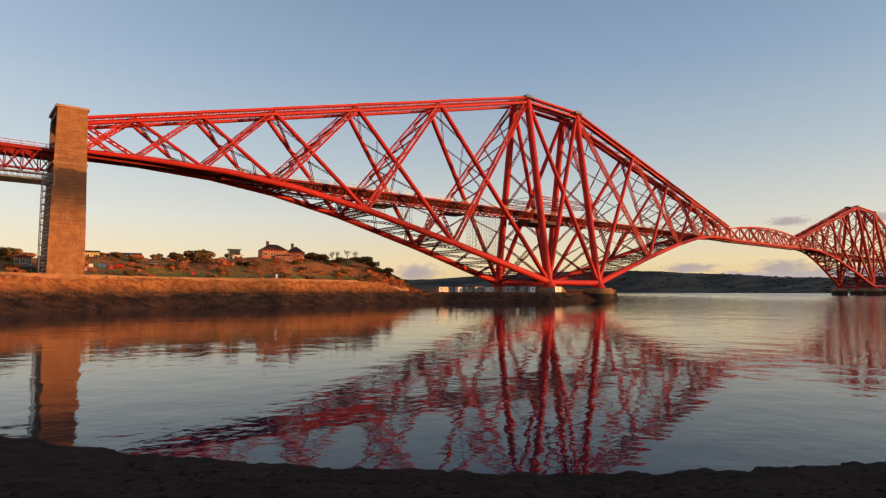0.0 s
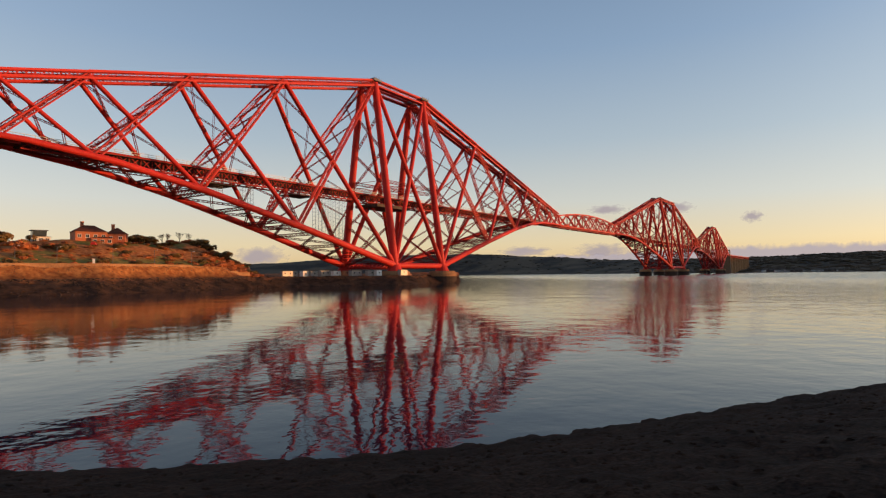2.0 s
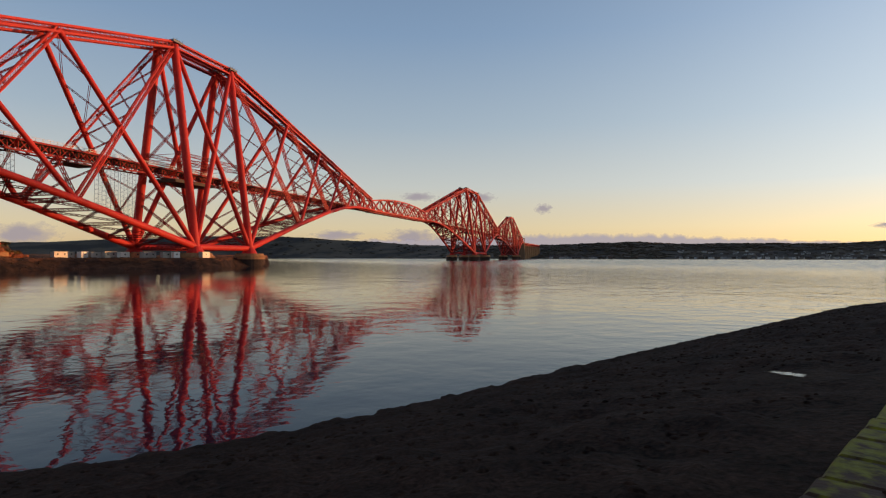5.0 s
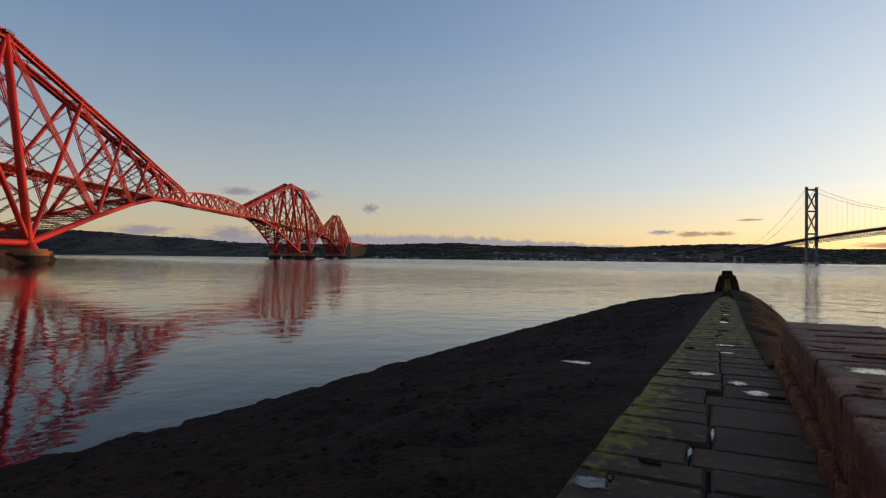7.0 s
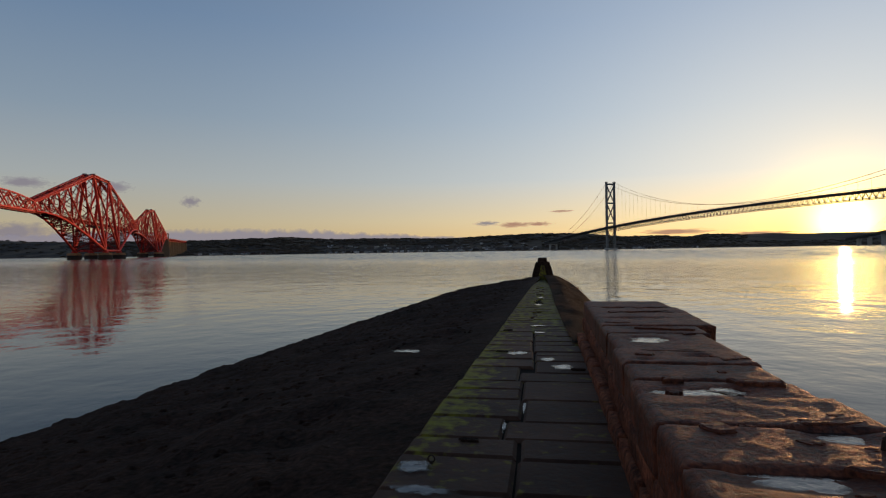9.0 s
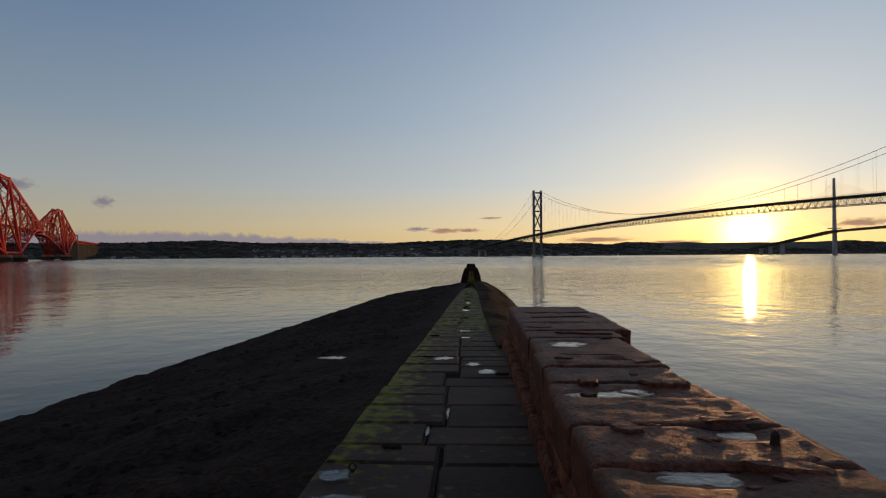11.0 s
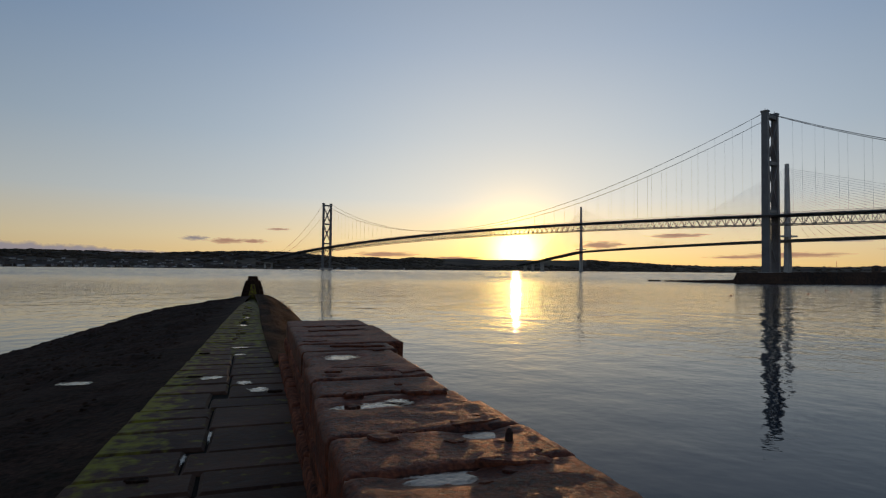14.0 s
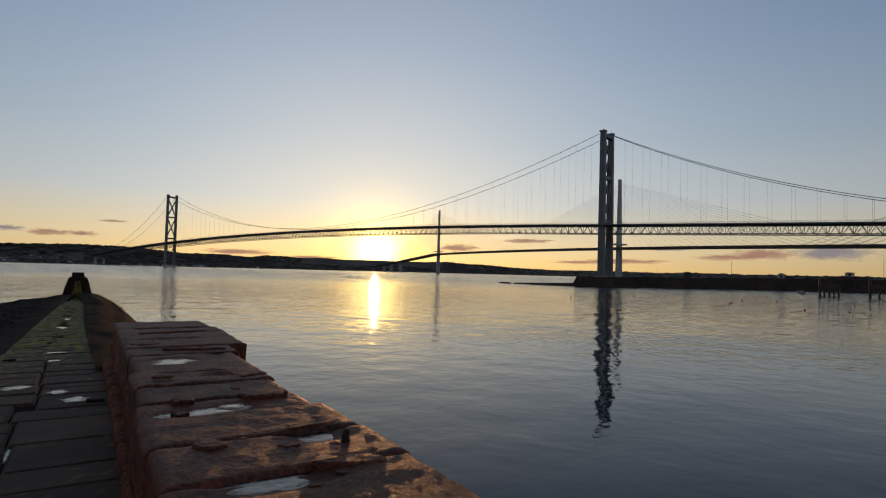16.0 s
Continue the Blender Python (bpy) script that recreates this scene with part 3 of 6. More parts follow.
def hung_scaffold(s0, s1, z0, z1, w, label):
    """Tube scaffold hung under the deck: uprights, ledgers, braces and a boarded floor."""
    root = thing("hung_scaffold", label, "scaffold", rail_pose((s0 + s1) / 2), group="scaffolds hung under the railway deck")
    half = (s1 - s0) / 2
    n = max(2, round((s1 - s0) / 1.8))
    for y in (-w, w):
        for i in range(n + 1):
            x = -half + 2 * half * i / n
            tube = Shape()
            tube.beam((x, y, z0), (x, y, z1), 0.11)
            part("upright", tube, DECKSTEEL, root)
        k = max(1, round((z1 - z0) / 2))
        for j in range(k + 1):
            z = z0 + (z1 - z0) * j / k
            tube = Shape()
            tube.beam((-half, y, z), (half, y, z), 0.10)
            part("ledger", tube, DECKSTEEL, root)
            if j < k:
                tube = Shape()
                tube.beam((-half, y, z), (half, y, z + (z1 - z0) / k), 0.09)
                part("brace", tube, DECKSTEEL, root)
    fl = Shape()
    fl.box(-half - 0.5, half + 0.5, -w - 0.4, w + 0.4, z0 - 0.12, z0)
    part("boarded_floor", fl, TIMBER, root, "dark timber boards")
    return root


def suspended_span(p, q):
    """The arched lattice span hung between two cantilever ends."""
    a, b = Vector(p), Vector(q)
    ang = math.atan2(b.y - a.y, b.x - a.x)
    length = (b - a).length
    root = thing("suspended_span", "red lattice truss span with an arched top", "bridge span", Matrix.Translation((a.x, a.y, HIGH)) @ Matrix.Rotation(ang, 4, "Z"), group="suspended spans of the railway bridge")
    n = 8
    topz = lambda i: END_TOP - 0.8 + 5.2 * (1 - (2 * i / n - 1) ** 2)
    for y in (-4.2, 4.2):
        sh = Shape()
        for i in range(n):
            x0, x1 = length * i / n, length * (i + 1) / n
            sh.beam((x0, y, topz(i)), (x1, y, topz(i + 1)), 1.0, 1.1)
            sh.beam((x0, y, 43.9), (x1, y, 43.9), 0.9, 1.3)
            sh.lattice((x0, y, topz(i)), (x1, y, 43.9), 0.6, 0.7, 2, 0.26, 0.14)
            sh.lattice((x0, y, 43.9), (x1, y, topz(i + 1)), 0.6, 0.7, 2, 0.26, 0.14)
            sh.beam((x0, y, 43.9), (x0, y, topz(i)), 0.5)
        part("side_truss", sh, RED, root)
    d = Shape()
    deck_girder(d, 0, length, RAIL_Z + 0.3, 2.2)
    parapet(d, 0, length, RAIL_Z + 0.3)
    part("railway_deck", d, RED_DARK, root)
    br = Shape()
    for i in range(n):
        x0, x1 = length * i / n, length * (i + 1) / n
        br.beam((x0, -4.2, topz(i)), (x1, 4.2, topz(i + 1)), 0.3)
        br.beam((x0, 4.2, topz(i)), (x1, -4.2, topz(i + 1)), 0.3)
        br.beam((x0, -4.2, topz(i)), (x0, 4.2, topz(i)), 0.4)
    part("top_bracing", br, RED_DARK, root)
    return root


SIDE_HALF, MID_HALF = 22.1, 39.6
MID_S, MID_W, MID_K = 620.0, 4.0, 0.96
FAR_S, FAR_W, FAR_K = 1195.0, -25.0, 0.92


def sized(s, w, k):
    return rail_pose(s, w) @ Matrix.Translation((0, 0, (1 - k) * RAIL_Z)) @ Matrix.Scale(k, 4)


fife = cantilever(SIDE_HALF, rail_pose(0), "huge red steel double cantilever on granite piers at the shore")
inch = cantilever(MID_HALF, sized(MID_S, MID_W, MID_K), "red steel double cantilever standing in mid water")
south = tagged(copy_thing(fife, sized(FAR_S, FAR_W, FAR_K)), "red steel double cantilever near the far shore")
ends = [rail_pose(SIDE_HALF + 209.5), rail_pose(MID_S - (MID_HALF + 209.5) * MID_K, MID_W), rail_pose(MID_S + (MID_HALF + 209.5) * MID_K, MID_W), rail_pose(FAR_S - (SIDE_HALF + 209.5) * FAR_K, FAR_W)]
hung_scaffold(-123, -111, 38.2, 40.2, 5.0, "dark hung scaffold platform under the railway deck")
hung_scaffold(-119, -115, 34.2, 38.0, 2.2, "narrow scaffold cradle below the hung platform")
hung_scaffold(-80, -67, 38.4, 40.2, 4.6, "long hung scaffold platform under the railway deck")
hung_scaffold(-103, -100, 28.0, 40.2, 2.6, "tall slim scaffold tower hung under the deck")
hung_scaffold(-60, -54, 20.0, 40.2, 3.4, "tall tube scaffold tower under the deck")
hung_scaffold(-47, -43, 16.0, 40.2, 2.4, "tall slim tube scaffold under the deck")
suspended_span(ends[0].translation, ends[1].translation)
suspended_span(ends[2].translation, ends[3].translation)


def end_pier(m, label, base):
    """Battered masonry pier with an arched way for the track, laid in courses."""
    root = thing("masonry_pier", label, "bridge pier", m, group="end piers of the railway bridge")
    body = Shape()
    top = 55.8
    wx = lambda z: 3.9 + 0.9 * (top - z) / (top - 8)
    wy = lambda z: 7.6 + 0.9 * (top - z) / (top - 8)
    def ring(z, g=0.0):
        return [(-wx(z) - g, -wy(z) - g, z), (wx(z) + g, -wy(z) - g, z), (wx(z) + g, wy(z) + g, z), (-wx(z) - g, wy(z) + g, z)]
    def slab(z0, z1, g=0.0):
        body.add(ring(z0, g) + ring(z1, g), [(3, 2, 1, 0), (4, 5, 6, 7), (0, 1, 5, 4), (1, 2, 6, 5), (2, 3, 7, 6), (3, 0, 4, 7)])
    slab(base, 38.2, -0.12)
    part("core", body, MORTAR, root)
    head = Shape()
    body = head
    slab(54.0, 55.8, -0.12)
    for sy in (-1, 1):
        head.box(-3.9, 3.9, 6.3 if sy > 0 else -7.7, 7.7 if sy > 0 else -6.3, 38.2, 54.0)
    part("portal", head, MORTAR, root)
    cap = Shape()
    body = cap
    slab(55.8, 56.6, 0.45)
    part("coping", cap, GRANITE, root, "projecting stone coping")
    course = Shape()
    body = course
    slab(38.6, 39.4, 0.25)
    part("string_course", course, GRANITE, root)
    return root, wx, wy


def stained(m, low, high):
    """Soot and damp: a ragged dark stain on the masonry between two heights."""
    n, l = m.node_tree.nodes, m.node_tree.links
    b = n["Principled BSDF"]
    base = b.inputs["Base Color"].links[0].from_socket
    geo = [x for x in n if x.bl_idname == "ShaderNodeNewGeometry"][0]
    sep, t, add = n.new("ShaderNodeSeparateXYZ"), n.new("ShaderNodeTexNoise"), n.new("ShaderNodeMath")
    l.new(geo.outputs["Position"], sep.inputs[0])
    l.new(geo.outputs["Position"], t.inputs["Vector"])
    t.inputs["Scale"].default_value, t.inputs["Detail"].default_value = 0.35, 6
    add.operation = "MULTIPLY_ADD"
    l.new(t.outputs["Fac"], add.inputs[0])
    add.inputs[1].default_value = 3.0
    l.new(sep.outputs[2], add.inputs[2])
    r = n.new("ShaderNodeValToRGB")
    e = r.color_ramp.elements
    e[0].position, e[0].color, e[1].position, e[1].color = 0.0, (0, 0, 0, 1), 1.0, (0, 0, 0, 1)
    for at, v in ((0.55, 0.8), (0.88, 0.85), (0.93, 0.0)):
        x = e.new(at)
        x.color = (v, v, v, 1)
    mr = n.new("ShaderNodeMapRange")
    mr.inputs[1].default_value, mr.inputs[2].default_value = low + 1.5, high + 1.5
    l.new(add.outputs[0], mr.inputs[0])
    l.new(mr.outputs[0], r.inputs[0])
    mx = n.new("ShaderNodeMix")
    mx.data_type = "RGBA"
    l.new(r.outputs[0], mx.inputs[0])
    l.new(base, mx.inputs[6])
    mx.inputs[7].default_value = (0.07, 0.045, 0.028, 1)
    l.new(mx.outputs[2], b.inputs["Base Color"])
    return m


PIER_STONE = stained(material("stained_pier_stone", (0.23, 0.092, 0.031), (0.42, 0.200, 0.075), 0.5, 0.9, bump=0.5, fine=6, rand=0.10), 28.5, 43.0)


def courses(root, wx, wy, base, faces, z1=55.8):
    rng = random.Random(4)
    stone = Shape()
    stone.box(-0.5, 0.5, -0.5, 0.5, -0.5, 0.5)
    data = stone.mesh("stone", PIER_STONE)
    rest = Shape()
    hgt = (z1 - base) / 48
    for i in range(48):
        z = base + (i + 0.5) * hgt
        for face in faces:
            wide = wx(z) if face in "ns" else wy(z)
            if face in "ns":
                spans = [(-wide, wide)]
            else:
                spans = [(-wide, wide)] if not 38.2 < z < 54.0 else [(-wide, -6.3), (6.3, wide)]
            for a, b in spans:
                k = max(1, round((b - a) / 2.6))
                cuts = sorted([a + (b - a) * (j + (0.0 if j in (0, k) else rng.uniform(-0.22, 0.22) + 0.25 * (i % 2))) / k for j in range(k + 1)])
                for p, q in zip(cuts, cuts[1:]):
                    if face == "e":
                        t = 0.1 + rng.uniform(0, 0.05)
                        rest.box(wx(z) - 0.1, wx(z) - 0.05 + t, p + 0.03, q - 0.03, z - hgt / 2 + 0.03, z + hgt / 2 - 0.03)
                        continue
                    ob = new("stone", data)
                    ob.parent = root
                    c, t = (p + q) / 2, 0.16 + rng.uniform(0, 0.06)
                    ob.matrix_basis = Matrix.LocRotScale((c, -wy(z) + 0.05, z), None, (q - p - 0.04, 2 * t, hgt - 0.04))
    tagged(part("side_stones", rest, PIER_STONE, root), kind="stuff")


north_end, nwx, nwy = end_pier(rail_pose(-SIDE_HALF - 209.5 - 2.2), "tall battered sandstone-coloured masonry pier, stained dark halfway", 3.0)
south_end, _, _ = end_pier(rail_pose(FAR_S + (SIDE_HALF + 209.5) * FAR_K + 3, FAR_W), "far masonry end pier of the railway bridge", -6)


def approach(m, length, label):
    root = thing("approach_viaduct", label, "viaduct", m)
    g = Shape()
    deck_girder(g, 0, length, 43.4, 6.6, 3.6)
    part("lattice_girder", g, RED_DARK, root, "red lattice girder")
    p = Shape()
    parapet(p, 0, length, 43.4)
    part("parapet", p, RED, root)
    return root


va = approach(rail_pose(-SIDE_HALF - 209.5 - 5.0) @ Matrix.Rotation(math.pi, 4, "Z"), 190, "red lattice approach viaduct leading inland")
sc = Shape()
for y in (-5, 5):
    for z in (34.0, 35.6):
        sc.beam((0, y, z), (60, y, z), 0.3)
    for i in range(40):
        sc.beam((i * 1.5, y, 34), (i * 1.5 + 1.5, y, 35.6), 0.14)
        sc.beam((i * 1.5, y, 33.6), (i * 1.5, y, 37), 0.12)
sc.box(0, 60, -5, 5, 33.6, 33.9)
part("hung_scaffold", sc, SCAFFOLD, va, "pale scaffold platform hung under the girder")
for i in (1, 2, 3):
    q = Shape()
    x = 51.0 * i
    q.add([(x - 2.6, -5.5, -3), (x + 2.6, -5.5, -3), (x + 2.6, 5.5, -3), (x - 2.6, 5.5, -3), (x - 1.9, -4.4, 36.6), (x + 1.9, -4.4, 36.6), (x + 1.9, 4.4, 36.6), (x - 1.9, 4.4, 36.6)],
          [(3, 2, 1, 0), (4, 5, 6, 7), (0, 1, 5, 4), (1, 2, 6, 5), (2, 3, 7, 6), (3, 0, 4, 7)])
    part("viaduct_pier", q, GRANITE, va, "masonry viaduct pier")
vb = approach(rail_pose(FAR_S + (SIDE_HALF + 209.5) * FAR_K + 7, FAR_W), 420, "far red lattice approach viaduct on masonry piers")
for i in range(1, 9):
    q = Shape()
    x = 51.0 * i
    q.add([(x - 2.6, -5.5, -8), (x + 2.6, -5.5, -8), (x + 2.6, 5.5, -8), (x - 2.6, 5.5, -8), (x - 1.9, -4.4, 36.6), (x + 1.9, -4.4, 36.6), (x + 1.9, 4.4, 36.6), (x - 1.9, 4.4, 36.6)],
          [(3, 2, 1, 0), (4, 5, 6, 7), (0, 1, 5, 4), (1, 2, 6, 5), (2, 3, 7, 6), (3, 0, 4, 7)])
    part("viaduct_pier", q, GRANITE, vb, "masonry viaduct pier")

st = thing("scaffold_stair", "tall grey scaffold stair tower against the masonry pier", "scaffold", rail_pose(-SIDE_HALF - 209.5 - 7.4, 6.5))
for x in (-1.4, 1.4):
    for y in (-1.6, 1.6):
        p = Shape()
        p.beam((x, y, 3), (x, y, 36), 0.2)
        part("standard", p, DECKSTEEL, st)
for i in range(16):
    z = 4 + i * 2.0
    for y in (-1.6, 1.6):
        for name, za, zb in (("ledger", z, z), ("guard_rail", z + 1, z + 1), ("brace", z, z + 2)):
            p = Shape()
            p.beam((-1.4, y, za), (1.4, y, zb), 0.11)
            part(name, p, DECKSTEEL, st)
    p = Shape()
    p.box(-1.3, 1.3, -1.5, 0, z - 0.06, z + 0.06)
    part("floor_board", p, DECKSTEEL, st)


# ---- the grey suspension bridge and the cable-stayed bridge behind it ----
ROAD_DIR = Vector((-0.302, 0.9533))
ROAD_AT = Vector((454.0, 420.5)) + 9.4 * Vector((0.9563, 0.2925))
ROAD_POSE = Matrix.Translation((ROAD_AT.x, ROAD_AT.y, 0)) @ Matrix.Rotation(math.atan2(ROAD_DIR.y, ROAD_DIR.x), 4, "Z")
road_z = lambda q: 58.6 + 0.0322 * q - 3.78e-5 * q * q if q >= 0 else 58.6 + 0.025 * q
SPAN, SIDE, PYLON = 1006.0, 408.0, 155.5


def cable_z(q):
    if 0 <= q <= SPAN:
        chord, low = PYLON, road_z(SPAN / 2) + 4
        return low + (chord - low) * (2 * q / SPAN - 1) ** 2
    u = -q / SIDE if q < 0 else (q - SPAN) / SIDE
    foot = road_z(-SIDE if q < 0 else SPAN + SIDE) + 2
    return PYLON + (foot - PYLON) * u - 4 * 25 * u * (1 - u)


road = thing("suspension_bridge", "grey steel suspension road bridge with lattice deck, backlit", "bridge", ROAD_POSE)
for q in (0.0, SPAN):
    tower = new("pylon")
    tower.parent = road
    tower.location = (q, 0, 0)
    tagged(tower, "grey steel pylon with crossed bracing")
    for y in (-9.4, 9.4):
        lg = Shape()
        for z, a in ((4, 3.6), (58, 3.3), (110, 3.0), (PYLON, 2.7)):
            lg.v += [(-a, y - 1.85, z), (a, y - 1.85, z), (a, y + 1.85, z), (-a, y + 1.85, z)]
        lg.f = [(3, 2, 1, 0), (12, 13, 14, 15)] + [(4 * k + i, 4 * k + (i + 1) % 4, 4 * k + 4 + (i + 1) % 4, 4 * k + 4 + i) for k in range(3) for i in range(4)]
        part("pylon_leg", lg, STEEL, tower, "hollow grey steel leg")
        lg = Shape()
        lg.box(-3.3, 3.3, y - 2.4, y + 2.4, PYLON + 0.01, PYLON + 1.6)
        part("saddle", lg, STEEL, tower)
        lg = Shape()
        lg.tube((0, y, PYLON + 1.6), (0, y, PYLON + 3.6), 0.25)
        part("beacon_mast", lg, STEEL, tower)
    for z0, z1, w, offs in ((64, 108, 1.1, (-2.0, 2.0)), (108, 150, 1.1, (-2.0, 2.0)), (12, 46, 1.3, (0.0,))):
        for dx in offs:
            for e in (-1, 1):
                br = Shape()
                br.beam((dx + 0.05 * e, -9.4 * e, z0), (dx + 0.05 * e, 9.4 * e, z1), w)
                part("diagonal_brace", br, STEEL, tower)
    for z in (62, 108, 152):
        br = Shape()
        br.box(-2.5, 2.5, -9.4, 9.4, z - 1.6, z + 1.6)
        part("cross_beam", br, STEEL, tower)
    ft = Shape()
    ft.tube((0, -9.4, -8), (0, -9.4, 5), 7.5, 7.0, 20)
    ft.tube((0, 9.4, -8), (0, 9.4, 5), 7.5, 7.0, 20)
    ft.box(-5, 5, -9.4, 9.4, -8, 4.4)
    part("footing", ft, CONCRETE, tower, "pale concrete footing")

q0, q1, dq = -SIDE - 120, SPAN + SIDE + 60, 9.0
for y in (-8.8, 8.8):
    tr = Shape()
    k = int((q1 - q0) / dq)
    for i in range(k):
        a, b = q0 + i * dq, q0 + (i + 1) * dq
        za, zb = road_z(a), road_z(b)
        tr.beam((a, y, za - 1.2), (b, y, zb - 1.2), 0.8, 0.9)
        tr.beam((a, y, za - 9.2), (b, y, zb - 9.2), 0.8, 0.9)
        m = ((a + b) / 2, y, (za + zb) / 2 - 1.2)
        tr.beam((a, y, za - 9.2), m, 0.42)
        tr.beam(m, (b, y, zb - 9.2), 0.42)
        tr.beam((a, y, za - 9.2), (a, y, za - 1.2), 0.3)
    part("stiffening_truss", tr, DECKSTEEL, road, "steel lattice stiffening truss")
dk = Shape()
for i in range(k):
    a, b = q0 + i * dq, q0 + (i + 1) * dq
    za, zb = road_z(a), road_z(b)
    dk.add([(a, -15.0, za - 1.0), (b, -15.0, zb - 1.0), (b, 15.0, zb - 1.0), (a, 15.0, za - 1.0), (a, -15.0, za), (b, -15.0, zb), (b, 15.0, zb), (a, 15.0, za)],
           [(3, 2, 1, 0), (4, 5, 6, 7), (0, 1, 5, 4), (1, 2, 6, 5), (2, 3, 7, 6), (3, 0, 4, 7)])
part("road_deck", dk, DECKSTEEL, road, "dark road deck")
rl = Shape()
for y in (-14.8, 14.8):
    for h in (0.5, 1.0, 1.5):
        for i in range(k):
            a, b = q0 + i * dq, q0 + (i + 1) * dq
            rl.beam((a, y, road_z(a) + h), (b, y, road_z(b) + h), 0.12)
part("railing", rl, STEEL, road)
for y in (-9.4, 9.4):
    cb = Shape()
    qs = [-SIDE + (SPAN + 2 * SIDE) * i / 120 for i in range(121)]
    qs = sorted(set(qs + [0.0, SPAN]))
    for a, b in zip(qs, qs[1:]):
        cb.tube((a, y, cable_z(a)), (b, y, cable_z(b)), 0.27, 0.27, 8)
    part("main_cable", cb, STEEL, road, "heavy grey suspension cable")
    q = -SIDE + 18
    while q < SPAN + SIDE - 10:
        if cable_z(q) - road_z(q) > 3 and abs(q) > 9 and abs(q - SPAN) > 9:
            hg = Shape()
            hg.tube((0, 0, 0), (0, 0, cable_z(q) - road_z(q)), 0.065, 0.065, 5)
            part("hanger", hg, STEEL, road, m=Matrix.Translation((q, y, road_z(q))))
        q += 18.3
for q in (-SIDE, SPAN + SIDE):
    pr = Shape()
    for y in (-10, 10):
        pr.box(q - 2.5, q + 2.5, y - 2.5, y + 2.5, -5, road_z(q) - 9.6)
    pr.box(q - 2.5, q + 2.5, -12, 12, road_z(q) - 13, road_z(q) - 9.6)
    part("side_pier", pr, CONCRETE, road, "concrete side pier")

STAY_A, STAY_B = Vector((915.0, 801.0)), Vector((994.0, 1628.0))
stay_dir = (STAY_B - STAY_A).normalized()
STAY_POSE = Matrix.Translation((STAY_A.x, STAY_A.y, 0)) @ Matrix.Rotation(math.atan2(stay_dir.y, stay_dir.x), 4, "Z")
GAP = (STAY_B - STAY_A).length
stay_z = lambda q: 63.5 + 0.012 * q - 1.2e-5 * q * q if q < GAP else 65.3 - 0.075 * (q - GAP)
stay = thing("cable_stayed_bridge", "slim pale cable-stayed road bridge behind the older one", "bridge", STAY_POSE)
for q, top in ((-GAP, 205.0), (0.0, 202.0), (GAP, 209.0)):
    tw = Shape()
    for z0, z1, a, b in ((-6, 60, 5.5, 4.6), (60, 120, 4.6, 3.8), (120, top, 3.8, 2.8)):
        tw.add([(q - a, -a * 0.8, z0), (q + a, -a * 0.8, z0), (q + a, a * 0.8, z0), (q - a, a * 0.8, z0), (q - b, -b * 0.8, z1), (q + b, -b * 0.8, z1), (q + b, b * 0.8, z1), (q - b, b * 0.8, z1)],
               [(3, 2, 1, 0), (4, 5, 6, 7), (0, 1, 5, 4), (1, 2, 6, 5), (2, 3, 7, 6), (3, 0, 4, 7)])
    mast = part("mast", tw, CONCRETE, stay, "slender pale concrete mast")
    hub = Shape()
    hub.box(q - 8, q + 8, -14, 14, stay_z(q) + 5, stay_z(q) + 8)
    part("collar", hub, CONCRETE, stay)
    for e in (-1, 1):
        for i in range(1, 25):
            end = q + e * (30 + (GAP * 0.56 - 30) * i / 24)
            c = Shape()
            c.tube((q, 0, 118 + (top - 126) * i / 24), (end, 0, stay_z(end)), 0.3 if q < 0 else 0.18, 0.3 if q < 0 else 0.18, 5)
            part("stay_cable", c, CONCRETE, stay)
qs = [-GAP * 1.5 + 30 * i for i in range(int((GAP * 2.5 + 620) / 30))]
for a, b in zip(qs, qs[1:]):
    za, zb = stay_z(a), stay_z(b)
    sd = Shape()
    sd.add([(a, -10, za - 4.5), (b, -10, zb - 4.5), (b, 10, zb - 4.5), (a, 10, za - 4.5), (a, -20, za), (b, -20, zb), (b, 20, zb), (a, 20, za)],
           [(3, 2, 1, 0), (4, 5, 6, 7), (0, 1, 5, 4), (1, 2, 6, 5), (2, 3, 7, 6), (3, 0, 4, 7)])
    part("deck_segment", sd, CONCRETE, stay, "slim box girder deck segment")
for q in (GAP + 325, GAP + 420, GAP + 500):
    vp = Shape()
    vp.box(q - 2, q + 2, -6, 6, -6, stay_z(q) - 4.5)
    part("approach_pier", vp, CONCRETE, stay)


# ---- the old stone pier in the foreground ----
PATH_Z, WALL_Z = 3.25, 3.95
EDGE = [(-60, -40), (-30, -32), (-10, -23.6), (-4.6, -19.8), (0.6, -17.2), (7, -15.1), (12, -14.4), (17, -14.0), (24, -13.7), (39, -12.4)]


LEFT_EDGE = [(5, -1.22), (7, -1.16), (11, -1.0), (22, -0.67), (37, -0.14)]
RIGHT_EDGE = [(11, 0.50), (13, 0.44), (17.8, 0.36), (25, 0.34), (37, 0.14)]
WALL_FOOT = [(3, 0.51), (4.4, 0.55), (6.7, 0.64), (11, 0.68)]


